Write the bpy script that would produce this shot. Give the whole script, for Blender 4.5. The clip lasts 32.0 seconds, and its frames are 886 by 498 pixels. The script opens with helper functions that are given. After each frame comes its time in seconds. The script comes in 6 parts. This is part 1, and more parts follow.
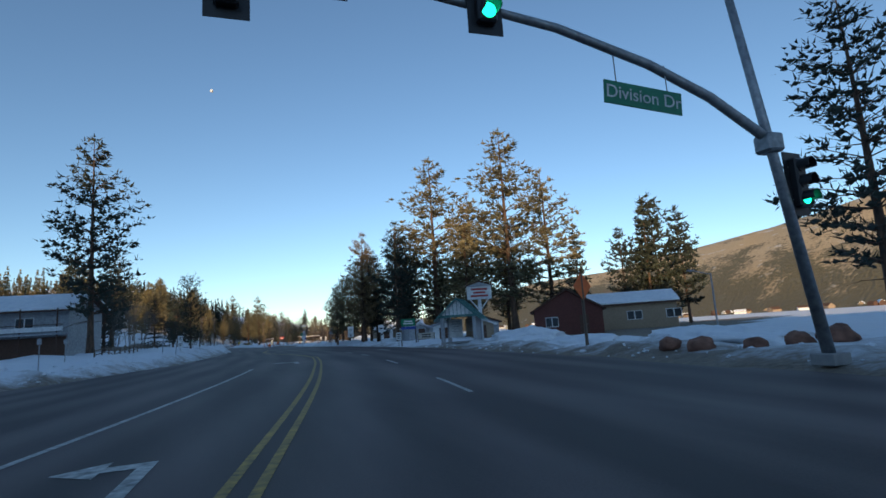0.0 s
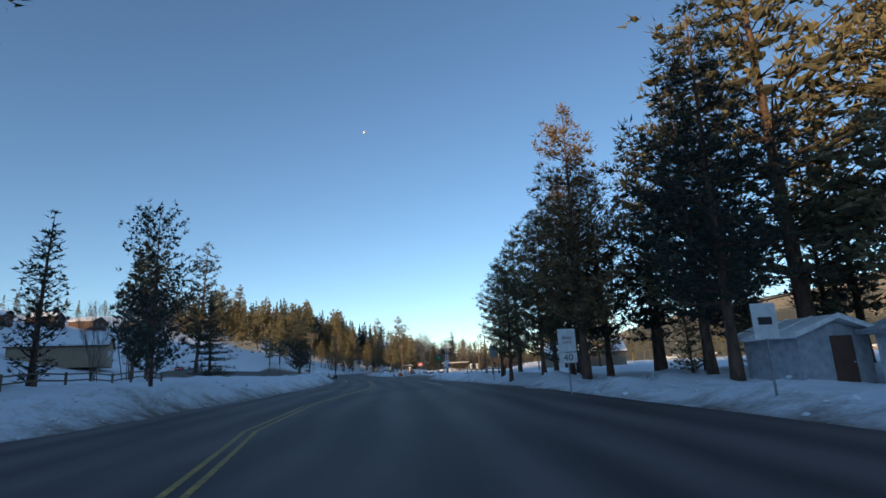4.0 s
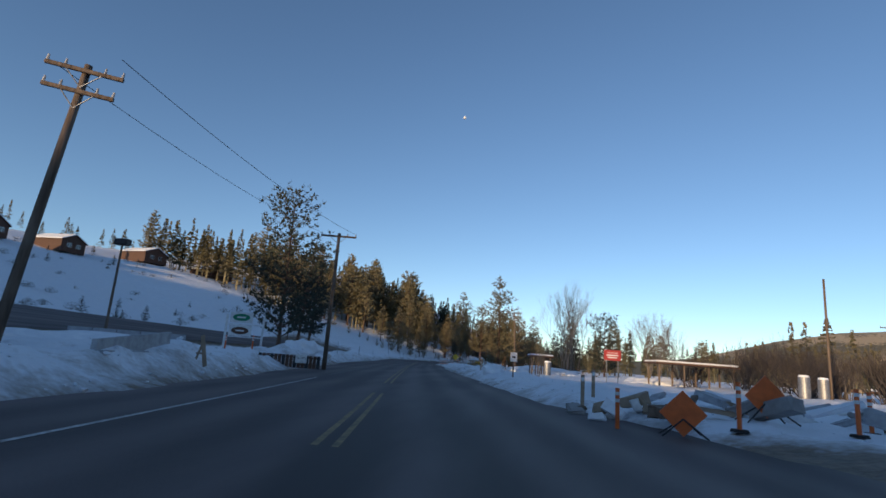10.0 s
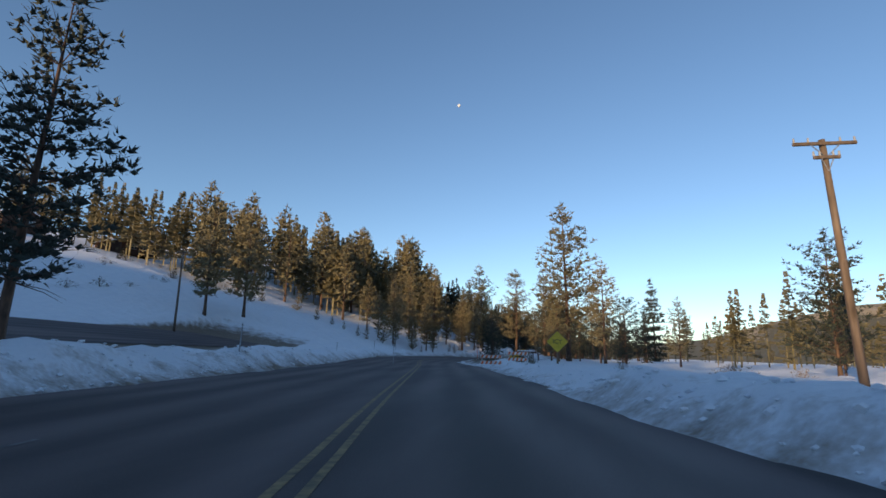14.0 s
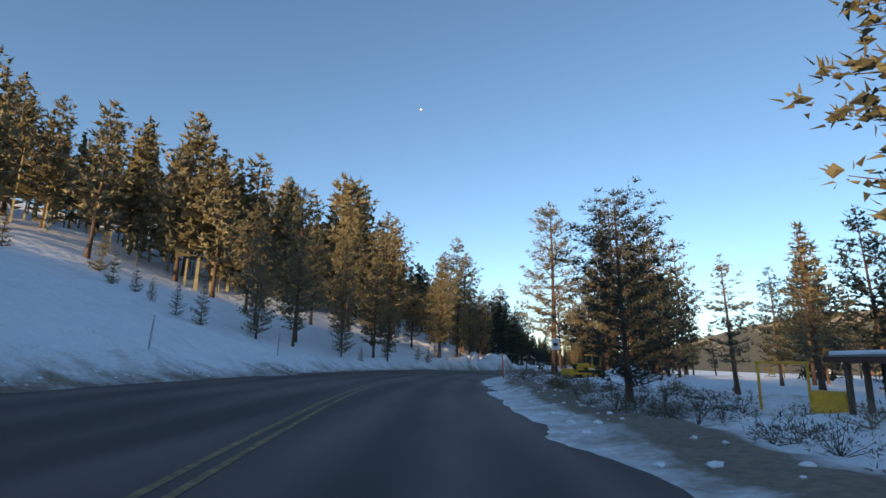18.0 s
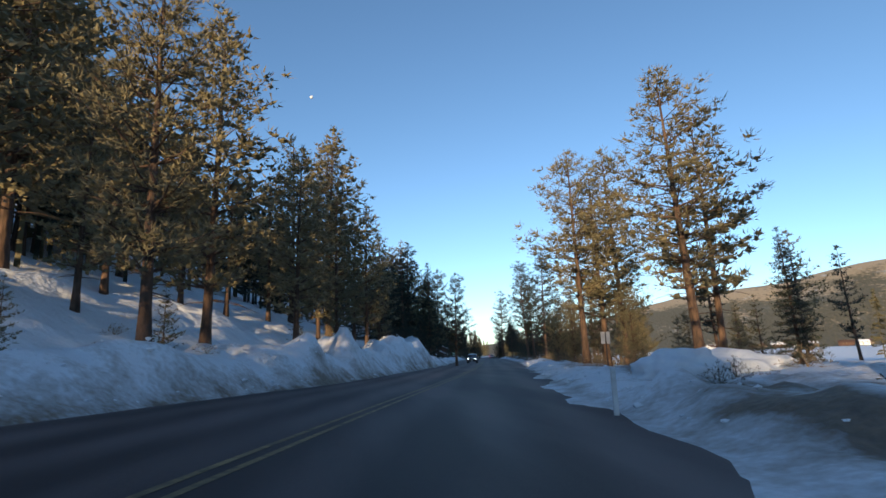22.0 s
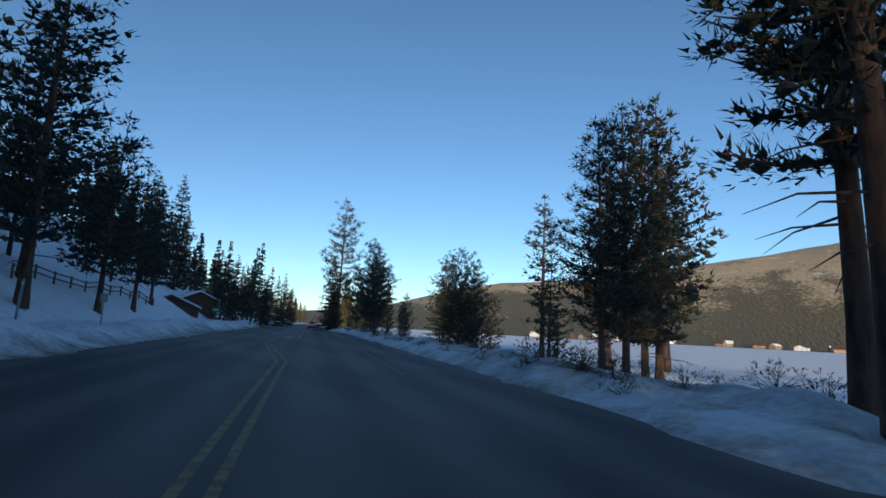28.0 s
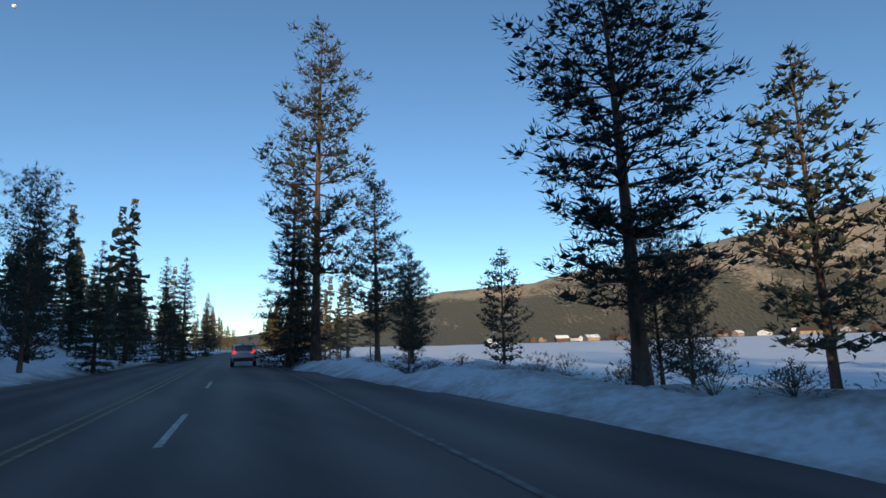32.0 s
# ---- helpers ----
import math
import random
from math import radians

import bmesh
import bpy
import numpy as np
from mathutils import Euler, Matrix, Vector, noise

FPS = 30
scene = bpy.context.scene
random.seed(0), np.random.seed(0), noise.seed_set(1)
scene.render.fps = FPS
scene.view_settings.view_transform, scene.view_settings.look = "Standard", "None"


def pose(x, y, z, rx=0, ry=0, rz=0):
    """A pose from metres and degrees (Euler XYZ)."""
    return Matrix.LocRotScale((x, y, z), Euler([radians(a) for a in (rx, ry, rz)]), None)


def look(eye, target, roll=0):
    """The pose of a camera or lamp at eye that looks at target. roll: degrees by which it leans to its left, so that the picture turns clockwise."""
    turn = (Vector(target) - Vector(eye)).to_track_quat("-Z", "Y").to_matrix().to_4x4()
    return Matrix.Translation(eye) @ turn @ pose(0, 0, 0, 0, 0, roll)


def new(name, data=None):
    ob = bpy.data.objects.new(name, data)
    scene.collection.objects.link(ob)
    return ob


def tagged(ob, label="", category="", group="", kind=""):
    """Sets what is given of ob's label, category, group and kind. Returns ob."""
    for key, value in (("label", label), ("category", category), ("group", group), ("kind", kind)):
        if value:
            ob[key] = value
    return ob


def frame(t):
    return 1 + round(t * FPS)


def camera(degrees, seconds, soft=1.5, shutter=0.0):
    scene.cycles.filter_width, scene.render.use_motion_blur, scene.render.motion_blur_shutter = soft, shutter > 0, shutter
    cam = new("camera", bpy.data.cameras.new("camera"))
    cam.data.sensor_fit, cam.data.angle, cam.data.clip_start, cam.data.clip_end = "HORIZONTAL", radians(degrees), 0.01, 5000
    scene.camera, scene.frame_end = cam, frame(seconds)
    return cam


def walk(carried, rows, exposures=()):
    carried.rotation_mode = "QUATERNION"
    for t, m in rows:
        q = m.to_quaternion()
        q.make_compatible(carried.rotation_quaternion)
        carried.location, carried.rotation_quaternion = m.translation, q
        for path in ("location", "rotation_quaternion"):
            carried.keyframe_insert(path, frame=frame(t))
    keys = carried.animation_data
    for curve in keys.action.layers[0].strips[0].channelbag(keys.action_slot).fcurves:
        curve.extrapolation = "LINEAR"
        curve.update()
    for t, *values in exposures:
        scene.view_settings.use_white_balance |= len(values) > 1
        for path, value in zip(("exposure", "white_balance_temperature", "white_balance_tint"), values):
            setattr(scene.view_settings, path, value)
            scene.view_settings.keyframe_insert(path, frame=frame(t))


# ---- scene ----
cam = camera(79.7, 32.0, 1.6)
PATH = [
    (0, (-2.15, -86.52, 1.26), (0.929, -77.130, 2.792), -3.7),
    (0.5, (-1.29, -80.55, 1.29), (1.853, -71.245, 3.169), 1.6),
    (1, (-0.45, -74.36, 1.29), (2.380, -64.985, 3.314), 1.9),
    (1.5, (0.27, -68.01, 1.25), (2.419, -58.448, 3.237), -3.7),
    (2, (0.82, -61.69, 1.32), (2.478, -52.027, 3.288), -0.9),
    (2.5, (1.39, -55.42, 1.30), (2.661, -45.730, 3.416), -0.0),
    (3, (1.62, -49.13, 1.31), (2.702, -39.411, 3.401), -1.4),
    (3.5, (2.01, -42.74, 1.31), (2.719, -33.003, 3.474), -0.2),
    (4, (1.87, -36.21, 1.33), (2.303, -26.462, 3.516), -2.8),
    (4.5, (1.52, -29.54, 1.29), (1.578, -19.769, 3.415), 1.5),
    (6.5, (0.00, -0.00, 1.29), (-0.439, 9.744, 3.493), 5.4),
    (7, (-0.43, 8.13, 1.35), (-1.241, 17.848, 3.563), 6.9),
    (7.5, (-1.00, 16.42, 1.32), (-2.036, 26.095, 3.627), 6.6),
    (8, (-2.06, 24.69, 1.31), (-3.314, 34.374, 3.468), 4.7),
    (8.5, (-3.27, 32.95, 1.30), (-4.574, 42.686, 3.175), 3.9),
    (9, (-4.29, 41.48, 1.33), (-5.478, 51.208, 3.319), 3.0),
    (9.5, (-5.62, 50.12, 1.29), (-6.890, 59.833, 3.300), 3.1),
    (10, (-7.01, 58.53, 1.28), (-8.257, 68.241, 3.317), 4.3),
    (10.5, (-8.30, 66.97, 1.30), (-9.613, 76.648, 3.448), 8.2),
    (11, (-9.57, 75.21, 1.36), (-10.841, 84.952, 3.226), 5.2),
    (11.5, (-10.84, 83.13, 1.32), (-12.181, 92.850, 3.250), 4.3),
    (12, (-12.36, 91.08, 1.34), (-13.484, 100.823, 3.291), 4.9),
    (12.5, (-13.84, 99.22, 1.30), (-15.185, 108.929, 3.283), 4.1),
    (13, (-15.19, 107.42, 1.18), (-16.261, 117.152, 3.213), 3.4),
    (13.5, (-16.23, 115.56, 1.28), (-17.258, 125.285, 3.371), 1.2),
    (14, (-17.66, 123.55, 1.21), (-18.908, 133.284, 3.133), 1.4),
    (14.5, (-19.02, 131.86, 1.31), (-20.273, 141.579, 3.303), 2.4),
    (16.5, (-23.34, 166.25, 1.40), (-24.262, 176.000, 3.422), 1.1),
    (17, (-24.62, 174.37, 1.27), (-25.428, 184.080, 3.522), 2.4),
    (17.5, (-25.92, 182.68, 1.30), (-26.541, 192.444, 3.367), 1.7),
    (18, (-26.89, 191.12, 1.31), (-27.381, 200.886, 3.405), 1.4),
    (18.5, (-27.41, 199.66, 1.29), (-27.619, 209.426, 3.431), 0.0),
    (19, (-27.82, 208.10, 1.31), (-27.733, 217.891, 3.340), -2.1),
    (19.5, (-27.96, 216.44, 1.29), (-27.510, 226.230, 3.280), -4.1),
    (20, (-27.87, 224.65, 1.22), (-27.026, 234.423, 3.164), -3.5),
    (20.5, (-27.65, 232.91, 1.28), (-26.510, 242.635, 3.311), -1.8),
    (21, (-27.14, 241.27, 1.30), (-25.554, 250.934, 3.322), -4.3),
    (21.5, (-25.87, 249.75, 1.29), (-24.853, 259.509, 3.221), -0.9),
    (22, (-24.14, 258.15, 1.21), (-22.692, 267.840, 3.210), -2.0),
    (22.5, (-22.28, 266.57, 1.29), (-19.638, 276.004, 3.294), 1.8),
    (23, (-20.44, 275.00, 1.30), (-16.330, 283.956, 3.001), 2.2),
    (23.5, (-18.50, 283.23, 1.32), (-13.928, 291.978, 2.923), 1.8),
    (24, (-16.58, 291.45, 1.29), (-11.881, 300.146, 2.804), 1.4),
    (24.5, (-14.82, 299.70, 1.29), (-10.318, 308.491, 2.854), 2.3),
    (26.5, (-7.37, 332.56, 1.30), (-2.573, 341.153, 3.076), 2.0),
    (27, (-5.40, 340.76, 1.30), (-0.679, 349.390, 3.100), 1.0),
    (27.5, (-3.72, 349.07, 1.25), (0.809, 357.833, 2.894), -1.8),
    (28, (-1.92, 357.43, 1.34), (2.573, 366.237, 2.841), 3.0),
    (28.5, (0.23, 365.77, 1.30), (5.102, 374.204, 3.568), -1.0),
    (29, (2.44, 374.03, 1.29), (7.479, 382.417, 3.355), 1.1),
    (29.5, (4.40, 382.41, 1.31), (9.562, 390.749, 3.261), 1.1),
    (30, (6.30, 390.74, 1.23), (11.554, 399.077, 2.928), -1.5),
    (30.5, (7.96, 399.04, 1.29), (13.209, 407.357, 3.101), 0.3),
    (31, (9.67, 407.30, 1.29), (14.944, 415.605, 3.080), 1.0),
    (31.5, (11.85, 415.34, 1.30), (16.993, 423.768, 2.886), -2.4),
    (32, (14.17, 423.35, 1.31), (19.711, 431.468, 3.05), -1.8),
]
walk(cam, [(t, look(eye, target, roll)) for t, eye, target, roll in PATH],
     ((0, 0.25, 6050, 5), (5, 0.2, 5800, 5), (7, -0.08, 5700, 7), (10, -0.02, 5850, 9), (13, 0.18, 6000, 9), (17, 0.5, 6150, 6), (20, 0.65, 6200, 5),
      (22, 0.48, 5750, 4), (24, 0.22, 5900, 3), (27, 0.08, 5450, 2), (29, -0.1, 5350, 2), (32, 0.16, 5550, 2)))

# ---- light ----
SUN_AZ = radians(210)      # the sun stands behind and to the left, low
SUN_EL = radians(9.0)
world = bpy.data.worlds.new("world")
scene.world = world
world.use_nodes = True
wn = world.node_tree.nodes
wn.clear()
sky = wn.new("ShaderNodeTexSky")
sky.sky_type = "NISHITA"
sky.sun_disc = False
sky.sun_elevation, sky.sun_rotation = radians(11.0), SUN_AZ
sky.altitude, sky.air_density, sky.dust_density, sky.ozone_density = 2000, 1.0, 0.4, 1.5
back, wout = wn.new("ShaderNodeBackground"), wn.new("ShaderNodeOutputWorld")
back.inputs[1].default_value = 0.15
world.node_tree.links.new(sky.outputs[0], back.inputs[0])
world.node_tree.links.new(back.outputs[0], wout.inputs[0])

sun_data = bpy.data.lights.new("sun", "SUN")
sun_data.energy, sun_data.angle, sun_data.color = 5.0, radians(0.6), (1.0, 0.66, 0.34)
sun = new("sun", sun_data)
sun_from = Vector((math.sin(SUN_AZ) * math.cos(SUN_EL), math.cos(SUN_AZ) * math.cos(SUN_EL), math.sin(SUN_EL)))
sun.matrix_world = look(sun_from * 500, (0, 0, 0))

# ---- materials ----


def nodes_of(name):
    m = bpy.data.materials.new(name)
    m.use_nodes = True
    return m, m.node_tree.nodes, m.node_tree.links, m.node_tree.nodes["Principled BSDF"]


def surface(name, dark, light, scale=3.0, rough=0.8, bump=0.3, metal=0.0, coarse=0.35, per_object=0.0, stretch=(1, 1, 1)):
    """A surface mottled at two scales between two colours, with fine relief, in world metres."""
    m, n, l, p = nodes_of(name)
    geo, mapping = n.new("ShaderNodeNewGeometry"), n.new("ShaderNodeMapping")
    mapping.inputs["Scale"].default_value = stretch
    l.new(geo.outputs["Position"], mapping.inputs["Vector"])
    fine, wide, ramp = n.new("ShaderNodeTexNoise"), n.new("ShaderNodeTexNoise"), n.new("ShaderNodeMix")
    fine.inputs["Scale"].default_value, wide.inputs["Scale"].default_value = scale, scale * 0.13
    fine.inputs["Detail"].default_value, wide.inputs["Detail"].default_value = 8, 4
    ramp.data_type = "RGBA"
    l.new(mapping.outputs[0], fine.inputs["Vector"])
    l.new(mapping.outputs[0], wide.inputs["Vector"])
    add = n.new("ShaderNodeMath")
    add.operation = "MULTIPLY_ADD"
    add.inputs[1].default_value = coarse
    l.new(wide.outputs["Fac"], add.inputs[0])
    sub = n.new("ShaderNodeMapRange")
    sub.inputs["From Min"].default_value, sub.inputs["From Max"].default_value = 0.33 + coarse * 0.35, 0.67 + coarse * 0.65
    l.new(fine.outputs["Fac"], add.inputs[2])
    last = add.outputs[0]
    if per_object:
        info, more = n.new("ShaderNodeObjectInfo"), n.new("ShaderNodeMath")
        more.operation, more.inputs[1].default_value = "MULTIPLY_ADD", per_object
        l.new(info.outputs["Random"], more.inputs[0])
        l.new(last, more.inputs[2])
        last = more.outputs[0]
        sub.inputs["From Max"].default_value += per_object
    l.new(last, sub.inputs["Value"])
    ramp.inputs[6].default_value, ramp.inputs[7].default_value = (*dark, 1), (*light, 1)
    l.new(sub.outputs[0], ramp.inputs[0])
    l.new(ramp.outputs[2], p.inputs["Base Color"])
    p.inputs["Roughness"].default_value, p.inputs["Metallic"].default_value = rough, metal
    if bump:
        b = n.new("ShaderNodeBump")
        b.inputs["Strength"].default_value, b.inputs["Distance"].default_value = bump, 0.6 / scale
        l.new(fine.outputs["Fac"], b.inputs["Height"])
        l.new(b.outputs[0], p.inputs["Normal"])
    return m


def glow(name, colour, strength):
    m, n, l, p = nodes_of(name)
    p.inputs["Base Color"].default_value = (*colour, 1)
    p.inputs["Emission Color"].default_value, p.inputs["Emission Strength"].default_value = (*colour, 1), strength
    return m


def snow_ground():
    """Snow that turns to grit, earth and brush where the sheet's dirt value is high."""
    m, n, l, p = nodes_of("snow_ground")
    geo = n.new("ShaderNodeNewGeometry")
    att = n.new("ShaderNodeAttribute")
    att.attribute_name = "dirt"
    fine, mid, wide = (n.new("ShaderNodeTexNoise") for _ in range(3))
    for tex, s, d in ((fine, 6.0, 8), (mid, 0.9, 6), (wide, 0.09, 4)):
        tex.inputs["Scale"].default_value, tex.inputs["Detail"].default_value = s, d
        l.new(geo.outputs["Position"], tex.inputs["Vector"])
    snow, earth, both = (n.new("ShaderNodeMix") for _ in range(3))
    for x in (snow, earth, both):
        x.data_type = "RGBA"
    snow.inputs[6].default_value, snow.inputs[7].default_value = (0.70, 0.74, 0.80, 1), (0.86, 0.88, 0.90, 1)
    earth.inputs[6].default_value, earth.inputs[7].default_value = (0.055, 0.05, 0.045, 1), (0.30, 0.235, 0.165, 1)
    l.new(mid.outputs["Fac"], snow.inputs[0])
    l.new(fine.outputs["Fac"], earth.inputs[0])
    s1, s2, s3 = (n.new("ShaderNodeMath") for _ in range(3))
    s1.operation, s1.inputs[1].default_value = "MULTIPLY_ADD", 0.55
    l.new(fine.outputs["Fac"], s1.inputs[0])
    l.new(mid.outputs["Fac"], s1.inputs[2])
    s2.operation = "ADD"
    l.new(s1.outputs[0], s2.inputs[0])
    l.new(att.outputs["Fac"], s2.inputs[1])
    rng = n.new("ShaderNodeMapRange")
    rng.inputs["From Min"].default_value, rng.inputs["From Max"].default_value = 1.05, 1.6
    l.new(s2.outputs[0], rng.inputs["Value"])
    l.new(rng.outputs[0], both.inputs[0])
    l.new(snow.outputs[2], both.inputs[6])
    l.new(earth.outputs[2], both.inputs[7])
    l.new(both.outputs[2], p.inputs["Base Color"])
    p.inputs["Roughness"].default_value = 0.75
    b1, b2 = n.new("ShaderNodeBump"), n.new("ShaderNodeBump")
    b1.inputs["Strength"].default_value, b1.inputs["Distance"].default_value = 0.7, 0.5
    b2.inputs["Strength"].default_value, b2.inputs["Distance"].default_value = 0.5, 0.08
    l.new(mid.outputs["Fac"], b1.inputs["Height"])
    l.new(fine.outputs["Fac"], b2.inputs["Height"])
    l.new(b1.outputs[0], b2.inputs["Normal"])
    l.new(b2.outputs[0], p.inputs["Normal"])
    return m


def asphalt():
    """Worn asphalt with pale salt streaks along the wheel tracks; the strip's 'across' value holds metres from the lane's middle."""
    m, n, l, p = nodes_of("asphalt")
    geo, att = n.new("ShaderNodeNewGeometry"), n.new("ShaderNodeAttribute")
    att.attribute_name = "across"
    grain, patch = n.new("ShaderNodeTexNoise"), n.new("ShaderNodeTexNoise")
    grain.inputs["Scale"].default_value, grain.inputs["Detail"].default_value = 40.0, 6
    patch.inputs["Scale"].default_value, patch.inputs["Detail"].default_value = 0.25, 7
    stretch = n.new("ShaderNodeMapping")
    stretch.inputs["Scale"].default_value = (1.6, 0.25, 1)
    l.new(geo.outputs["Position"], grain.inputs["Vector"])
    l.new(geo.outputs["Position"], stretch.inputs["Vector"])
    l.new(stretch.outputs[0], patch.inputs["Vector"])
    wave = n.new("ShaderNodeMath")
    wave.operation, wave.inputs[1].default_value = "MULTIPLY", 3.49
    l.new(att.outputs["Fac"], wave.inputs[0])
    cosine = n.new("ShaderNodeMath")
    cosine.operation = "COSINE"
    l.new(wave.outputs[0], cosine.inputs[0])
    mix1 = n.new("ShaderNodeMath")
    mix1.operation, mix1.inputs[1].default_value = "MULTIPLY_ADD", 0.10
    l.new(cosine.outputs[0], mix1.inputs[0])
    l.new(patch.outputs["Fac"], mix1.inputs[2])
    mix2 = n.new("ShaderNodeMath")
    mix2.operation, mix2.inputs[1].default_value = "MULTIPLY_ADD", 0.25
    l.new(grain.outputs["Fac"], mix2.inputs[0])
    l.new(mix1.outputs[0], mix2.inputs[2])
    ramp = n.new("ShaderNodeValToRGB")
    ramp.color_ramp.elements[0].position, ramp.color_ramp.elements[0].color = 0.48, (0.038, 0.028, 0.029, 1)
    ramp.color_ramp.elements[1].position, ramp.color_ramp.elements[1].color = 0.82, (0.130, 0.100, 0.096, 1)
    l.new(mix2.outputs[0], ramp.inputs[0])
    l.new(ramp.outputs[0], p.inputs["Base Color"])
    p.inputs["Roughness"].default_value = 0.72
    b = n.new("ShaderNodeBump")
    b.inputs["Strength"].default_value, b.inputs["Distance"].default_value = 0.35, 0.01
    l.new(grain.outputs["Fac"], b.inputs["Height"])
    l.new(b.outputs[0], p.inputs["Normal"])
    return m


SNOW = snow_ground()
ASPHALT = asphalt()
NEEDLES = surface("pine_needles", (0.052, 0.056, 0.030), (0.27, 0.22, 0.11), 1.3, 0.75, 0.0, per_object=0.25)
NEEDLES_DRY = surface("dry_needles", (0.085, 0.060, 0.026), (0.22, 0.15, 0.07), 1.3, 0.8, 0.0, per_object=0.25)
# fir colour, also the pine colour with shade painted in
NEEDLES_DARK = surface("fir_and_shaded_pine_needles", (0.014, 0.021, 0.016), (0.046, 0.056, 0.034), 1.5, 0.75, 0.0, per_object=0.2)
BARK = surface("pine_bark", (0.034, 0.024, 0.018), (0.16, 0.095, 0.06), 5.0, 0.9, 0.8, stretch=(1, 1, 0.3))
TWIG = surface("bare_twigs", (0.10, 0.085, 0.07), (0.24, 0.21, 0.18), 4.0, 0.9, 0.0)
BRUSH = surface("sage_brush", (0.045, 0.045, 0.032), (0.16, 0.145, 0.11), 3.0, 0.9, 0.0, per_object=0.2)
WHITE_LINE = surface("worn_white_paint", (0.16, 0.16, 0.155), (0.66, 0.66, 0.63), 7.0, 0.7, 0.1)
FADED_YELLOW = surface("faded_yellow_paint", (0.085, 0.075, 0.052), (0.32, 0.23, 0.10), 5.0, 0.75, 0.1)
FADED_WHITE = surface("faded_white_paint", (0.055, 0.052, 0.052), (0.21, 0.20, 0.20), 4.0, 0.75, 0.1)
YELLOW_LINE = surface("worn_yellow_paint", (0.14, 0.11, 0.05), (0.50, 0.32, 0.06), 7.0, 0.7, 0.1)
GALVANISED = surface("galvanised_steel", (0.22, 0.23, 0.24), (0.40, 0.41, 0.42), 8.0, 0.5, 0.1, 0.7)
WOOD_POLE = surface("weathered_pole_wood", (0.07, 0.05, 0.035), (0.20, 0.15, 0.11), 6.0, 0.9, 0.5, stretch=(1, 1, 0.15))
DARK_METAL = surface("dark_metal", (0.02, 0.02, 0.022), (0.05, 0.05, 0.055), 9.0, 0.5, 0.1, 0.5)
WHITE_PAINT = surface("white_paint", (0.55, 0.56, 0.56), (0.80, 0.80, 0.79), 4.0, 0.6, 0.15)
GREY_PAINT = surface("grey_paint", (0.24, 0.25, 0.27), (0.42, 0.44, 0.46), 4.0, 0.65, 0.15)

# ---- the lie of the land ----
# The road runs north (+y); every place is told by y and by metres right (+) or left (-) of the lane's middle.
LANE = ((-700, -60), (-400, -38), (-170, -14), (-130, -8.2), (-86.5, -2.15), (-68, .27), (-49, 1.6), (-29.5, 1.5), (0, 0), (16.4, -1), (41.5, -4.3), (67, -8.3),
        (91, -12.4), (115.6, -16.3), (132, -19), (166, -23.4), (191, -26.8), (216, -27.96), (241, -27.1), (266.6, -22.3), (291.4, -16.6),
        (333, -7.3), (366, .23), (391, 6.3), (415, 11.9), (440, 18.0), (500, 31.5), (700, 84), (1600, 310))
YY = np.arange(-700.0, 1600.0, 1.0)
XX = np.interp(YY, [p[0] for p in LANE], [p[1] for p in LANE])
XX = np.convolve(np.pad(XX, 9, mode="edge"), np.ones(19) / 19, mode="valid")


def lane_x(y):
    return np.interp(y, YY, XX)


def table(*pairs):
    ys, vs = [p[0] for p in pairs], [p[1] for p in pairs]
    return lambda y: np.interp(y, ys, vs)


edge_left = table((-130, -13), (-60, -13), (-40, -10.5), (0, -8.8), (15, -7.9), (50, -6.6), (90, -7.5), (120, -9), (175, -10), (230, -9.5), (280, -8.5), (345, -6.2), (375, -7.5), (420, -9), (600, -9))
edge_right = table((-110, 8.5), (-88, 9.5), (-60, 8.4), (-5, 7.6), (20, 6.0), (38, 6.0), (44, 9), (70, 6.5), (80, 4.6), (120, 4.3), (170, 4.2), (189, 3.2), (200, 2.6), (220, 2.5), (235, 2.1), (246, 2.1), (262, 2.7), (288, 2.9), (306, 3.6), (340, 5.2), (400, 5.5), (432, 5.5), (455, 3.5), (600, 3.5))
cross_fall = table((175, 0), (205, .045), (262, .045), (290, 0))
berm_left = table((-130, .7), (0, .8), (20, .9), (90, .9), (120, 1.0), (200, .7), (270, .8), (285, 1.9), (300, 2.4), (326, 2.6), (340, 1.0), (380, .7), (600, .5))
berm_right = table((-130, .4), (-75, .3), (-40, .22), (-25, .3), (0, .45), (40, .35), (70, .45), (130, .6), (180, .35), (250, .4), (268, .5), (284, .5), (294, .3), (310, .3), (380, .4), (600, .4))
hill_start = table((-200, 70), (-40, 60), (30, 34), (60, 34), (150, 33), (185, 24), (230, 13), (330, 14), (400, 14), (470, 17), (700, 40))
hill_crest = table((-700, 40), (-240, 40), (-130, 42), (-90, 50), (-10, 50), (40, 30), (120, 27), (185, 31), (265, 38), (330, 42), (400, 52), (500, 62), (620, 45), (1600, 30))
shelf_left = table((-60, .6), (20, 1.0), (60, .8), (95, .35), (150, .35), (180, .6), (215, 1.2), (260, 1.2), (600, .6))


# crest heights of the added ridge, set by where its shade should fall
shade_ridge_top = table((-420, 60), (-230, 74), (-150, 75), (-143, 69), (-112, 61), (-99, 58), (-42, 47), (-10, 50), (12, 48), (37, 45), (120, 38), (260, 25), (420, 0))


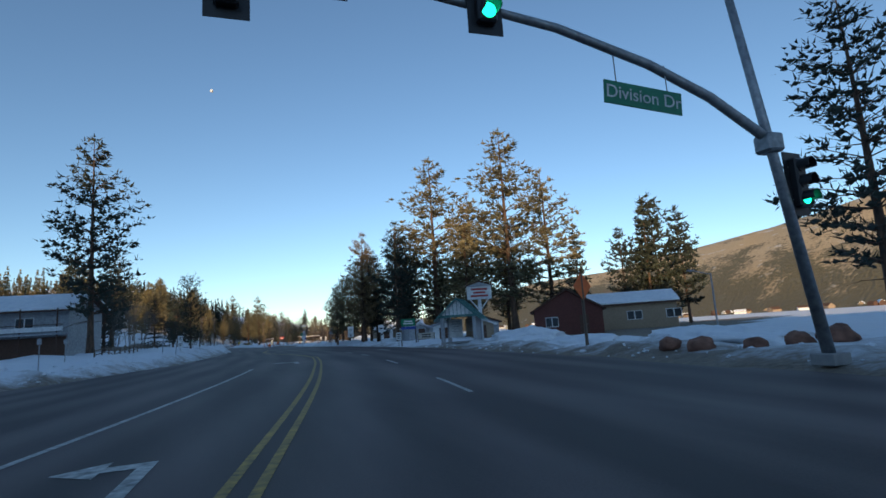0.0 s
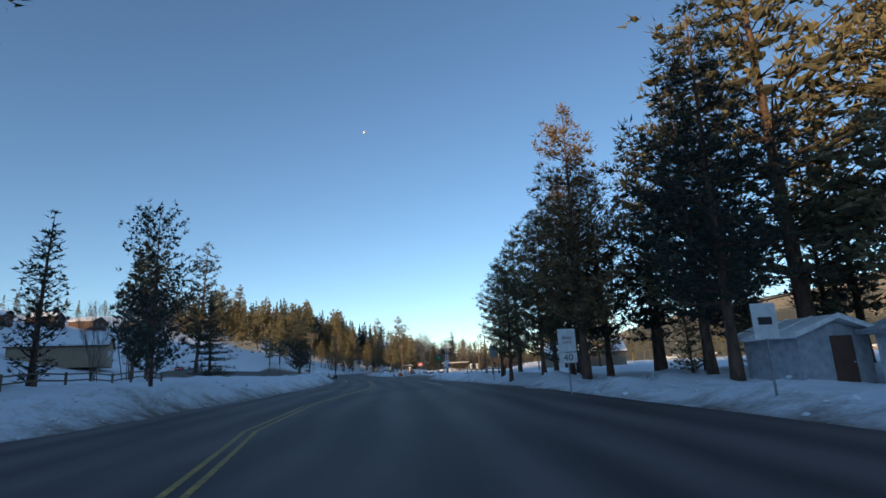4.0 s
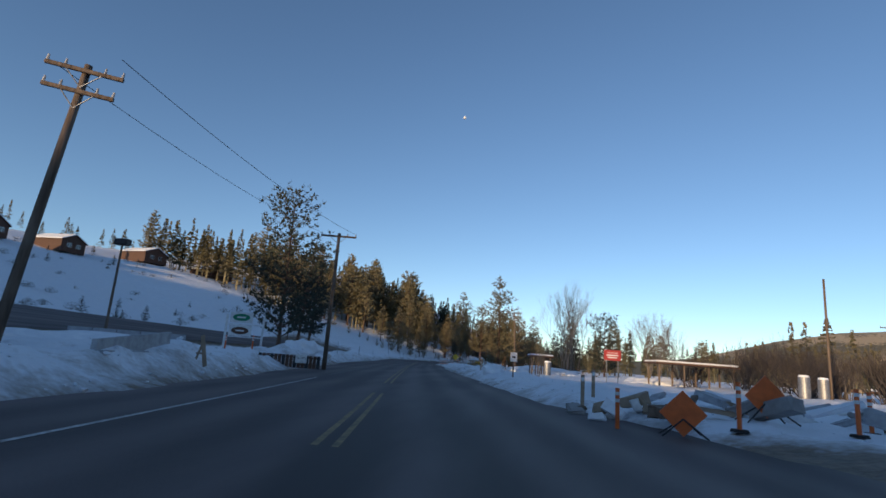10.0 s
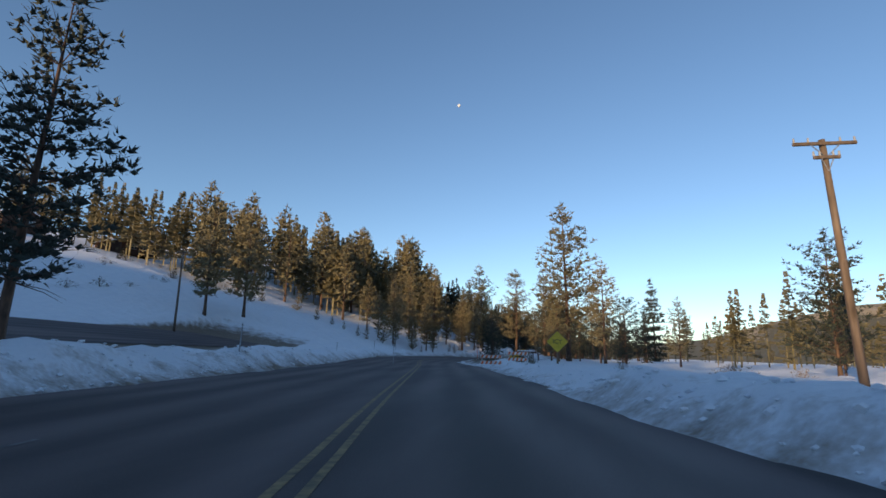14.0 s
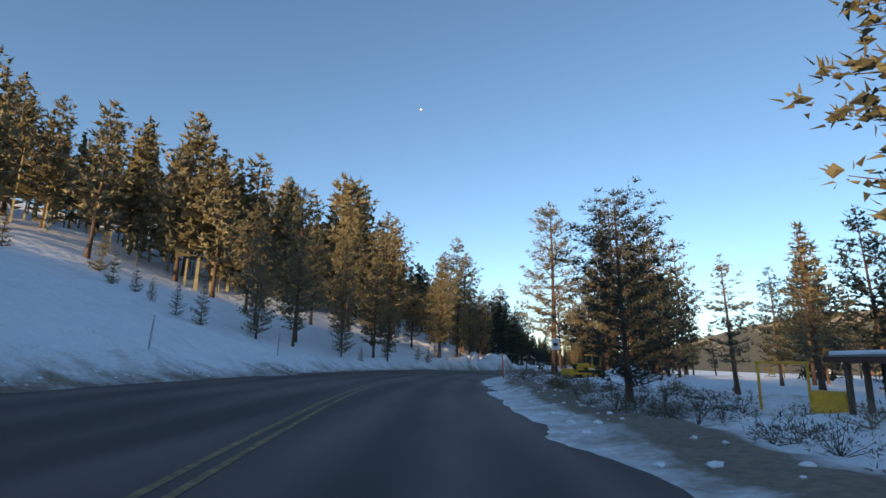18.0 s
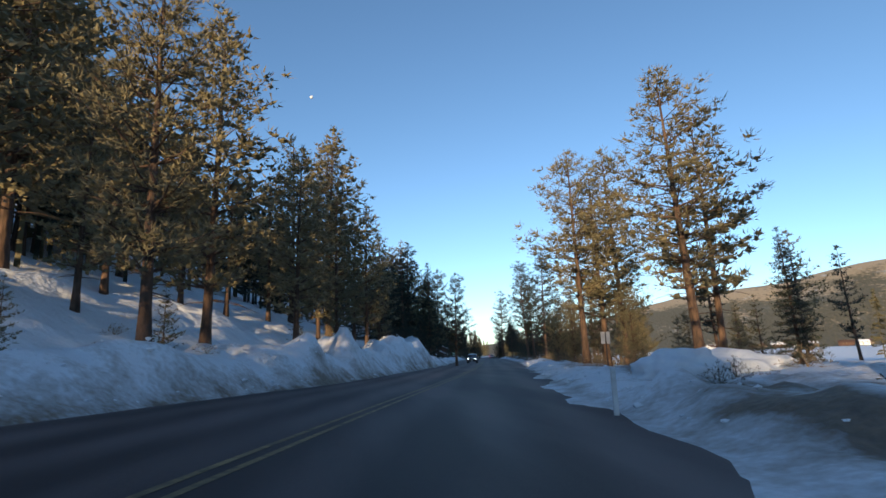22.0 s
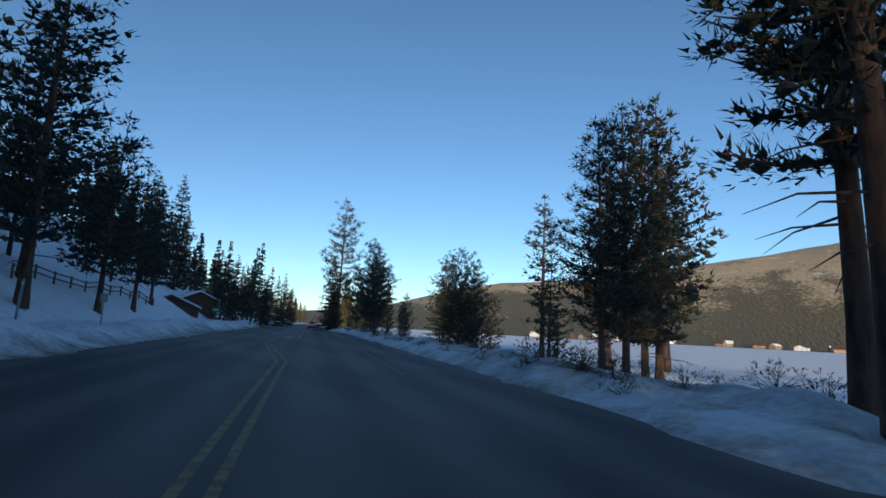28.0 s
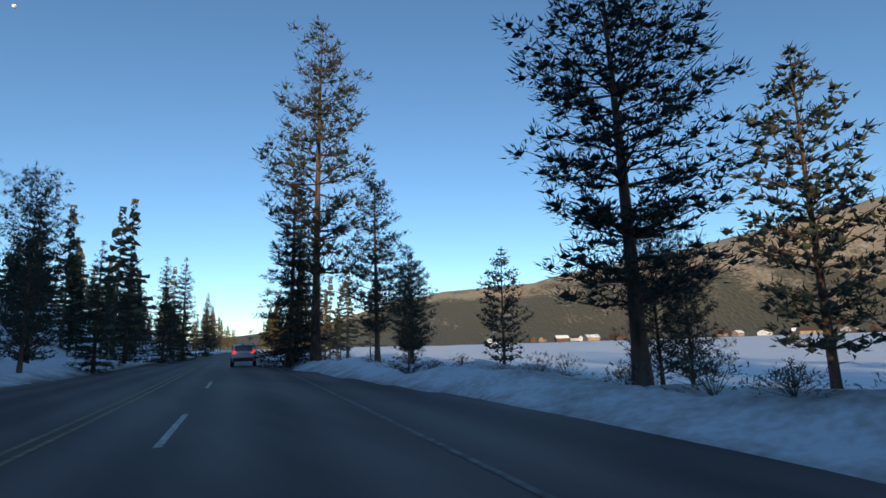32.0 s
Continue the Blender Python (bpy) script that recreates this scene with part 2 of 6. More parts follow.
def lumps(x, y, size, seed):
    """Smooth random lumps about size metres across, from -1 to 1."""
    rs = np.random.RandomState(seed)
    grid = rs.uniform(-1, 1, (128, 128))
    u, v = np.asarray(x) / size, np.asarray(y) / size
    i, j = np.floor(u).astype(int), np.floor(v).astype(int)
    a, b = u - i, v - j
    a, b = a * a * (3 - 2 * a), b * b * (3 - 2 * b)
    g = lambda p, q: grid[p % 128, q % 128]
    return (g(i, j) * (1 - a) + g(i + 1, j) * a) * (1 - b) + (g(i, j + 1) * (1 - a) + g(i + 1, j + 1) * a) * b


def step(v, a, b):
    t = np.clip((v - a) / (b - a), 0, 1)
    return t * t * (3 - 2 * t)


def side_road(x, y):
    """How far a place lies on one of the bare side roads and yards (0 to 1)."""
    o = x - lane_x(y)
    drive = step(o, 3, 5) * (1 - step(o, 26, 34)) * step(y, 44, 48) * (1 - step(y, 66, 72))
    along, across = .8 * (x - 16) + .6 * (y + 54), -.6 * (x - 16) + .8 * (y + 54)
    far = np.clip(along, 0, 30)
    street = step(along, -3, 1) * (1 - step(along, 80, 100)) * step(across, -5.5 - .08 * far, -4 - .08 * far) * (1 - step(across, 2.5 + .4 * far, 4 + .4 * far))
    access = step(-o, 21, 22.2) * (1 - step(-o, 36.6, 37.8)) * step(y, 50, 62) * (1 - step(y, 196, 212))
    return np.maximum(np.maximum(drive, street), access)


def land(x, y):
    """The height of the snow or the bare ground at a place."""
    x, y = np.asarray(x, float), np.asarray(y, float)
    o = x - lane_x(y)
    rough = lumps(x, y, 1.7, 1) * .5 + lumps(x, y, .8, 2) * .3 + lumps(x, y, 4.5, 3) * .6
    el, er = edge_left(y) + lumps(x, y, 3.1, 4) * .35, edge_right(y) + lumps(x, y, 2.7, 5) * .3
    dl, dr = el - o, o - er
    fall = -cross_fall(y) * np.clip(o, -12, 7)
    bare = side_road(x, y)
    # left side: a ploughed bank, a shelf of snow, then the hill
    left = step(dl, -.1, 2.2) * berm_left(y) * (1 + .75 * rough) * (1 - .55 * step(dl, 2.5, 7))
    left = left + step(dl, 2, 12) * shelf_left(y) + step(dl, 6, 30) * lumps(x, y, 14, 6) * .5
    up = np.clip((-o - hill_start(y)) / (150 - hill_start(y)), 0, 1.6)
    hill = hill_crest(y) * np.where(up < 1, np.clip(up, 0, 1) ** np.interp(y, [160, 230], [1.12, .9]), 1 - .12 * (up - 1))
    left = left + hill + step(up, .05, .3) * lumps(x, y, 30, 7) * 2.0
    # unseen ridge added behind the town to keep low sun off the valley floor
    u, v = -(.5 * x + .866 * y), .866 * x - .5 * y
    left = np.maximum(left, shade_ridge_top(v) * np.exp(-((u - 215) / 48) ** 2) * (o < -30))
    crust = lumps(x, y, .95, 11) * .08 + lumps(x, y, 2.2, 12) * .13 + np.maximum(0, lumps(x, y, 1.4, 13)) ** 2 * .3
    left = left + crust * step(dl, .6, 2.5) * (1 - step(dl, 16, 26))
    bench = 1.25 + (-o - 22) / 15 * 2.1
    # right side: a low bank, then flat ground that drops to the frozen lake
    right = step(dr, -.1, 1.6) * berm_right(y) * (1 + .85 * rough) * (1 - .5 * step(dr, 1.8, 6))
    right = right + step(dr, 4, 20) * lumps(x, y, 9, 8) * .35 + crust * step(dr, .5, 2) * (1 - step(dr, 12, 20))
    lake = step(y, 285, 330) * (1 - step(y, 640, 720))
    right = right - lake * step(dr, 2.5, 15) * 1.9 - step(dr, 60, 260) * 2.5 * (1 - lake)
    calm = 1 - lake * step(dr, 14, 20)
    z = np.where(o < (el + er) / 2, left, right * (calm * .9 + .1) + (1 - calm) * -1.6)
    z = z + fall * (1 - step(dl, 4, 25)) * (1 - step(dr, 3, 12))
    access = (o < -15) & (bare > 0)
    z = np.where(access, z * (1 - bare) + bench * bare, z * (1 - .92 * bare * (o > 0)))
    on = (dl < 0) & (dr < 0)
    return np.where(on, fall - .12, z)


def link(name, verts, faces, material, smooth=True):
    me = bpy.data.meshes.new(name)
    me.from_pydata(verts, [], faces)
    me.materials.append(material)
    if smooth:
        me.polygons.foreach_set("use_smooth", [True] * len(me.polygons))
    return new(name, me)


def sheet(rows, cols):
    return [(r * cols + c, r * cols + c + 1, (r + 1) * cols + c + 1, (r + 1) * cols + c) for r in range(rows - 1) for c in range(cols - 1)]


def build_ground():
    ys = np.concatenate([np.linspace(-2500, -260, 16), np.arange(-250, -130, 8), np.arange(-130, 470, .85), np.arange(470, 620, 5), np.linspace(640, 5000, 24)])
    near = np.concatenate([np.arange(-39, -26, 1.05), np.arange(-26, -17, .75), np.arange(-17, -3, .45), np.array([-1, 1]), np.arange(3, 13.5, .45), np.arange(13.5, 22, .75)])
    far = np.array([24, 29, 34, 40, 45, 52, 60, 72, 86, 102, 120, 140, 160, 180, 205, 230, 260, 290, 325, 360, 430, 520, 800, 1300, 2200, 4200], float)
    offs = np.concatenate([-far[3:][::-1], near, far - 1])
    o, y = np.meshgrid(offs, ys)
    x = lane_x(y) + o
    z = land(x, y)
    ob = link("ground", np.stack([x, y, z], -1).reshape(-1, 3).tolist(), sheet(len(ys), len(offs)), SNOW)
    el, er = edge_left(y), edge_right(y)
    dirt = .62 * np.exp(-np.abs(np.maximum(el - o, o - er)) / 1.3) + .18 * np.exp(-np.clip(np.minimum(el - o, 99), 0, 99) / 4.0) * (o < 0)
    dirt = dirt + 1.1 * step(y, 180, 190) * (1 - step(y, 262, 272)) * np.exp(-((o - er - 1.9 - .4 * lumps(x, y, 9, 31)) / .8) ** 2)
    brush = step(y, 172, 190) * (1 - step(y, 322, 335)) * step(o - er, 1.5, 3) * (1 - step(o, 12, 30))
    dirt = dirt + .4 * (1 - step(y, -48, -36)) * step(o, 7, 9) * (1 - step(o, 15, 19))
    shore = step(y, 296, 320) * step(o, 6.0, 7.5) * (1 - step(o, 10.5, 14))
    dirt = dirt + brush * (.30 + .25 * (1 - step(o, 7, 13))) * (.8 + .6 * lumps(x, y, 5, 21)) + .40 * shore + 1.3 * side_road(x, y) + .12 * (lumps(x, y, 12, 22) > .5)
    at = ob.data.attributes.new("dirt", "FLOAT", "POINT")
    at.data.foreach_set("value", np.clip(dirt, 0, 1.5).ravel())
    tagged(ob, "snow-covered ground with ploughed dirty banks and a hillside", "ground", kind="structure")


build_ground()


def build_road():
    ys = np.concatenate([np.arange(-420, -130, 8), np.arange(-130, 470, 1.5), np.arange(470, 1000, 8)])
    t = np.linspace(0, 1, 25)
    lo, hi = edge_left(ys) - .7, edge_right(ys) + .7
    o = lo[:, None] + (hi - lo)[:, None] * t
    y = np.repeat(ys[:, None], 25, 1)
    z = -cross_fall(y) * np.clip(o, -12, 7)
    ob = link("road", np.stack([lane_x(y) + o, y, z], -1).reshape(-1, 3).tolist(), sheet(len(ys), 25), ASPHALT)
    at = ob.data.attributes.new("across", "FLOAT", "POINT")
    at.data.foreach_set("value", o.ravel())
    tagged(ob, "grey worn asphalt road with pale salt streaks", "road", kind="structure")
    return ob


road = build_road()


def stripe(name, material, y0, y1, off, width, label, holes=None):
    """A painted line along the road; off is a metre value or a table of y."""
    ys = np.arange(y0, y1 + .01, 1.0)
    o = off(ys) if callable(off) else np.full(len(ys), float(off))
    verts, faces = [], []
    for k, y in enumerate(ys):
        for s in (-.5, .5):
            oo = o[k] + s * width
            verts.append((lane_x(y) + oo, y, -cross_fall(y) * oo + .006))
    faces = [(2 * k, 2 * k + 1, 2 * k + 3, 2 * k + 2) for k in range(len(ys) - 1)]
    ob = link(name, verts, faces, material, False)
    tagged(ob, label, "road marking", kind="structure")
    return ob


def build_side_road():
    """The side road that climbs along the foot of the snow slope."""
    ys = np.arange(64, 197, 2.0)
    o = -22.2 - np.linspace(0, 14.6, 9)
    y = np.repeat(ys[:, None], 9, 1)
    oo = np.repeat(o[None], len(ys), 0)
    z = 1.25 + (-oo - 22) / 15 * 2.1 + .05
    ob = link("side_road", np.stack([lane_x(y) + oo, y, z], -1).reshape(-1, 3).tolist(), sheet(len(ys), 9), ASPHALT)
    at = ob.data.attributes.new("across", "FLOAT", "POINT")
    at.data.foreach_set("value", oo.ravel())
    tagged(ob, "dark asphalt side road along the snow slope", "road", kind="structure")


build_side_road()


def snow_clods():
    """Ploughed lumps of crusted snow along both banks."""
    rng = random.Random(71)
    corners = [Vector(c).normalized() for c in ((1, 0, 0), (-1, 0, 0), (0, 1, 0), (0, -1, 0), (0, 0, 1), (0, 0, -1), (1, 1, 1), (-1, 1, 1), (1, -1, 1), (-1, -1, 1))]
    sides = ((0, 6, 4), (6, 2, 4), (2, 7, 4), (7, 1, 4), (1, 9, 4), (9, 3, 4), (3, 8, 4), (8, 0, 4), (0, 2, 6), (2, 1, 7), (1, 3, 9), (3, 0, 8), (0, 5, 2), (2, 5, 1), (1, 5, 3), (3, 5, 0))
    verts, faces = [], []
    rs = np.random.RandomState(71)
    count = 4200
    y = np.where(rs.uniform(0, 1, count) < .3, rs.uniform(96, 175, count), rs.uniform(-85, 330, count))
    t = rs.uniform(0, 1, count) ** 1.6
    o = np.where(rs.uniform(0, 1, count) < .62, edge_left(y) - .3 - t * 7, edge_right(y) + .3 + t * 4)
    x = lane_x(y) + o
    size = .04 + .09 * rs.uniform(0, 1, count) ** 2.5
    z = land(x, y) + size * .2
    clear = side_road(x, y) < .1
    for px, py, pz, ps in zip(x[clear], y[clear], z[clear], size[clear]):
        k = len(verts)
        turn = rng.uniform(0, 6.28)
        c, sn = math.cos(turn), math.sin(turn)
        for q in corners:
            r = ps * rng.uniform(.65, 1.15)
            verts.append((px + (q.x * c - q.y * sn) * r * 1.3, py + (q.x * sn + q.y * c) * r, pz + q.z * r * .75))
        faces += [tuple(i + k for i in f) for f in sides]
    ob = link("snow_clods", verts, faces, SNOW, False)
    tagged(ob, "crusted lumps of ploughed snow along the banks", "snow", kind="stuff")


snow_clods()
yellow = table((-130, -.95), (-62, -.95), (-46, -.75), (-36, -1.5), (-22, -3.7), (-12, -3.9), (12, -2.0), (30, -1.9), (45, -1.25), (130, -1.2), (180, -1.75), (205, -3.2), (225, -4.1), (250, -3.6), (275, -2.6), (310, -1.3), (340, -.9), (376, -.95), (392, -2.7), (600, -3.0))
for y0, y1, mat in ((-130, 58, YELLOW_LINE), (66, 77, FADED_YELLOW), (84, 600, FADED_YELLOW)):
    for side in (-.15, .15):
        stripe("yellow_line", mat, y0, y1, (lambda s: (lambda ys: yellow(ys) + s))(side), .11, "worn double yellow centre line on asphalt")
stripe("turn_lane_line", WHITE_LINE, -110, -58, -4.1, .13, "worn white line beside the turn lane")
for y0 in (-100, -88, -76, -63, -51, -42):
    stripe("lane_dash", WHITE_LINE, y0, y0 + 4.0, 2.5, .11, "short worn white lane dash")
edge_line = table((10, 3.7), (30, 3.4), (40, 3.3), (76, 2.6), (90, 2.5), (165, 2.0), (200, 2.3), (300, 2.6), (395, 2.76), (600, 2.76))
for y0, y1 in ((8, 42), (372, 600)):
    stripe("edge_line", WHITE_LINE if y0 < 100 else FADED_WHITE, y0, y1, edge_line, .10, "faint white edge line")
left_line = table((30, -5.2), (45, -4.75), (115, -4.75), (160, -5.6), (230, -7.6), (300, -5.2), (600, -6))
for y0, y1 in ((34, 84), (88, 130)):
    stripe("edge_line", WHITE_LINE if y0 < 80 else FADED_WHITE, y0, y1, left_line, .10, "faint white edge line")
for y0 in (404.7, 412.7, 420.7, 432, 444):
    stripe("lane_dash", WHITE_LINE, y0, y0 + 4.4, -.88, .12, "worn white dash beside the turn lane")


def arrow(off, y, left, size):
    """A painted turn arrow on the road, its shaft bent to one side."""
    s = -1 if left else 1
    shaft = [(-.12, -1.5), (.12, -1.5), (.12, .2), (-.12, .2)]
    bend = [(-.12, .2), (.62, .2), (.62, .5), (-.12, .55)] if s > 0 else [(.12, .2), (.12, .55), (-.62, .5), (-.62, .2)]
    head = [(.62 * s, -.12), (.62 * s, .82), (1.35 * s, .35)]
    verts, faces = [], []
    for poly in (shaft, bend, head):
        faces.append(tuple(range(len(verts), len(verts) + len(poly))))
        verts += [(lane_x(y) + off + size * a, y + 1.25 * size * b, .007) for a, b in poly]
    ob = link("turn_arrow", verts, faces, WHITE_LINE, False)
    tagged(ob, "worn white turn arrow painted on asphalt", "road marking", kind="structure")


arrow(-2.2, -79.9, True, .7)
arrow(-2.1, -53.0, True, 1.05)
arrow(-1.8, 405.5, True, .8)
# broad pale strip, coloured like the white lines
stripe("gore_line", WHITE_LINE, -42, -37, 5.6, .32, "broad pale strip beside the side street")

# ---- trees ----


def mesh_of(name, verts, faces, material, smooth=False):
    me = bpy.data.meshes.new(name)
    me.from_pydata(verts, [], faces)
    me.materials.append(material)
    if smooth:
        me.polygons.foreach_set("use_smooth", [True] * len(me.polygons))
    return me


def tube(verts, faces, path, radii, sides=6):
    """A tapered round limb along a path."""
    base = len(verts)
    for k, p in enumerate(path):
        way = (path[min(k + 1, len(path) - 1)] - path[max(k - 1, 0)]).normalized()
        a = way.orthogonal().normalized()
        b = way.cross(a)
        for s in range(sides):
            t = 2 * math.pi * s / sides
            verts.append(tuple(p + (a * math.cos(t) + b * math.sin(t)) * radii[k]))
    for k in range(len(path) - 1):
        for s in range(sides):
            u, w = base + k * sides, base + (k + 1) * sides
            faces.append((u + s, u + (s + 1) % sides, w + (s + 1) % sides, w + s))


def tuft(rng, verts, faces, p, way, size, blades, thick=1.0):
    """A brush of needles: thin blades that fan out from a twig's end."""
    for _ in range(blades):
        d = (way + Vector((rng.uniform(-1, 1), rng.uniform(-1, 1), rng.uniform(-.7, 1.0))) * .95).normalized()
        side = d.cross(Vector((rng.uniform(-1, 1), rng.uniform(-1, 1), rng.uniform(-1, 1)))).normalized() * size * rng.uniform(.16, .3) * thick
        q = p + Vector((rng.uniform(-1, 1), rng.uniform(-1, 1), rng.uniform(-1, 1))) * size * .3
        k = len(verts)
        tip = q + d * size * rng.uniform(.7, 1.25)
        if rng.random() < .5:
            verts += [tuple(q - side * .75), tuple(q + side * .75), tuple(tip)]
        else:
            verts += [tuple(q), tuple(tip + side * .75), tuple(tip - side * .75)]
        faces.append((k, k + 1, k + 2))


KNOT = ((1, 0, 0), (0, 1, 0), (-1, 0, 0), (0, -1, 0), (0, 0, 1), (0, 0, -.8))
KNOT_SIDES = ((0, 1, 4), (1, 2, 4), (2, 3, 4), (3, 0, 4), (1, 0, 5), (2, 1, 5), (3, 2, 5), (0, 3, 5))


def clump(rng, verts, faces, p, way, radius, blades, length, width, knot=.4):
    """A rounded clump of needles about a twig: a dense knotty middle and short thin blades that point away from it."""
    rnd = rng.random
    wx, wy, wz = way
    n = len(verts)
    for ox, oy, oz in KNOT:
        r = radius * knot * (.7 + .6 * rnd())
        verts.append((p[0] + (ox + rnd() * .5 - .25) * r, p[1] + (oy + rnd() * .5 - .25) * r, p[2] + oz * r * .8))
    faces += [(n + a, n + b, n + c) for a, b, c in KNOT_SIDES]
    for _ in range(blades):
        a, e = rnd() * 6.283, rnd() * 2 - 1
        c = math.sqrt(1 - e * e)
        r = radius * (.2 + .8 * rnd())
        ox, oy, oz = math.cos(a) * c, math.sin(a) * c, e
        x, y, z = p[0] + ox * r, p[1] + oy * r, p[2] + oz * r * .78
        dx, dy, dz = ox + wx * .5 + rnd() - .5, oy + wy * .5 + rnd() - .5, oz * .8 + wz * .6 + .3 + rnd() * .8 - .4
        k = length * (.65 + .7 * rnd()) / (math.sqrt(dx * dx + dy * dy + dz * dz) + 1e-6)
        dx, dy, dz = dx * k, dy * k, dz * k
        sx, sy, sz = (rnd() - .5), (rnd() - .5), (rnd() - .5)
        k = width * (.6 + .8 * rnd()) / (math.sqrt(sx * sx + sy * sy + sz * sz) + 1e-6)
        sx, sy, sz = sx * k, sy * k, sz * k
        n = len(verts)
        verts += [(x - sx, y - sy, z - sz), (x + sx, y + sy, z + sz), (x + dx, y + dy, z + dz)]
        faces.append((n, n + 1, n + 2))


SHAPES = {
    # bare share of the trunk, widest half-width by height, rise of the limbs, whorls, limbs each, clump radius, clumps by metre of limb, how ragged
    "pine": (.18, .25, .10, 21, 7, .62, 1.85, .5),
    "open_pine": (.25, .26, .06, 18, 6, .64, 1.85, .55),
    "tall_pine": (.24, .17, .0, 22, 5, .54, 2.0, .72),
    "round_pine": (.08, .29, .42, 22, 7, .62, 1.75, .45),
    "fir": (.04, .20, -.12, 30, 7, .44, 1.9, .35),
    "column": (.03, .13, .9, 28, 6, .44, 1.9, .35),
    "young": (.04, .28, .4, 15, 6, .75, 1.5, .5),
}


def profile(kind, u):
    """Half-width of the crown from its foot (u = 0) to its tip (1), as a share of the widest."""
    if kind in ("fir",):
        return (1 - u) ** .85 * (.75 + .25 * min(1, u * 8)) + .03
    if kind == "column":
        return (1 - u) ** .7 * (.6 + .4 * min(1, u * 5)) + .03
    if kind == "round_pine":
        return math.sqrt(max(0, 1 - (1.55 * u - .55) ** 2 * (.42 if u < .35 else 1))) * .95 + .05
    if kind == "young":
        return (1 - u) ** .7 * (.7 + .3 * min(1, u * 5)) + .05
    return (1 - u ** 1.7) ** .9 * (.55 + .45 * min(1, u * 3.0)) + .06


def tree_meshes(kind, seed, level=1, height=20.0):
    """Trunk with limbs, and a crown of needle clumps on their outer parts; level 0 is the finest."""
    rng = random.Random(seed)
    bare, half, rise, whorls, limbs, radius, often, ragged = SHAPES[kind]
    blades, length, width = ((30, .29, .041), (8, .40, .085), (3, .70, .18))[level]
    whorls = int(whorls * (1, .88, .72)[level])
    tv, tf, cv, cf = [], [], [], []
    lean = [Vector((rng.uniform(-.15, .15), rng.uniform(-.15, .15), 0)) for _ in range(2)]
    axis = lambda u: Vector((0, 0, height * u)) + lean[0] * u * height * .12 + lean[1] * math.sin(u * 3) * .8
    base_r = height * .0145
    steps = 11
    tube(tv, tf, [axis(k / (steps - 1)) for k in range(steps)], [base_r * (1.3 if k == 0 else 1) * (1 - .93 * k / (steps - 1)) for k in range(steps)], (10, 7, 5)[level])
    bulge = [rng.uniform(1 - ragged * .6, 1.12) for _ in range(8)]
    sector = [rng.uniform(1 - ragged * .5, 1.12) for _ in range(5)]
    inner = .25 if kind not in ("fir", "column", "young") else .12
    for w in range(whorls):
        u = min(max((w + rng.uniform(-.35, .35)) / (whorls - 1), 0), 1)
        lump = bulge[int(u * 7)]
        n = limbs + rng.choice((-1, 0, 0, 1)) if u < .9 else 3
        turn = rng.uniform(0, 6.28)
        for b in range(n):
            if rng.random() < ragged * .2:
                continue
            a = turn + 6.283 * b / n + rng.uniform(-.5, .5)
            reach = height * half * profile(kind, u) * lump * sector[int(a / 1.2567 + w * .4) % 5] * rng.uniform(1 - ragged * .55, 1.12)
            root = axis(bare + (1 - bare) * u * .985)
            up = rise - .08 + (.6 - rise) * u * u + rng.uniform(-.2, .18)
            out, across = Vector((math.cos(a), math.sin(a), 0)), Vector((-math.sin(a), math.cos(a), 0))
            bend = rng.uniform(-.12, .12) * reach
            curve = lambda s: root + out * reach * s + across * bend * s * s + Vector((0, 0, reach * (up * s + (.34 if kind in ("pine", "open_pine", "tall_pine") else .15) * s * s)))
            if reach > .5:
                r = base_r * .25 * (1 - .7 * u)
                tube(tv, tf, [curve(0), curve(.5), curve(.95)] if level < 1 else [curve(0), curve(.92)], [r, r * .65, r * .2] if level < 1 else [r, r * .3], 4 if not level else 3)
            count = max(1, round(reach * (1 - inner) * often + rng.uniform(-.2, .8)))
            for k in range(count):
                s = inner + (1.0 - inner) * (k + rng.uniform(.35, 1.0)) / count
                p = curve(s) + across * rng.uniform(-1, 1) * reach * .32 * s + Vector((0, 0, rng.uniform(-.05, .3) * radius))
                q = radius * rng.uniform(.65, 1.15) * (.75 + .25 * (1 - u))
                clump(rng, cv, cf, p, tuple(out * .8 + Vector((0, 0, .5))), q, max(4, round(blades * q / .58)), length, width, (.36, .46, .64)[level])
    clump(rng, cv, cf, axis(.99), (0, 0, 1.5), radius * .55, blades // 2, length, width)
    # dead snags below the crown
    if bare > .15:
        for _ in range(int(bare * 34)):
            u, a = rng.uniform(.12, bare + .1), rng.uniform(0, 6.28)
            root, out = axis(u), Vector((math.cos(a), math.sin(a), rng.uniform(-.25, .1)))
            reach = rng.uniform(.3, 1.0) * height * half * .55
            tube(tv, tf, [root, root + out * reach * .6, root + out * reach + Vector((0, 0, -.1 * reach))], [.04, .022, .006], 3)
    return tv, tf, cv, cf


PROTO = {}


def proto_tree(kind, variant, needles, level):
    key = (kind, variant, needles.name, level)
    if key not in PROTO:
        tv, tf, cv, cf = tree_meshes(kind, sum(map(ord, kind)) * 7 + variant * 131, level)
        PROTO[key] = (mesh_of("trunk", tv, tf, BARK, True), mesh_of("crown", cv, cf, needles))
    return PROTO[key]


TREE_WORDS = {
    "pine": "tall green pine",
    "open_pine": "tall bare-trunked pine",
    "tall_pine": "slender tall ragged pine",
    "round_pine": "broad bushy dark pine",
    "fir": "dense dark cone-shaped fir",
    "column": "dark narrow conifer",
    "young": "small bushy young pine",
}
tree_rng = random.Random(5)


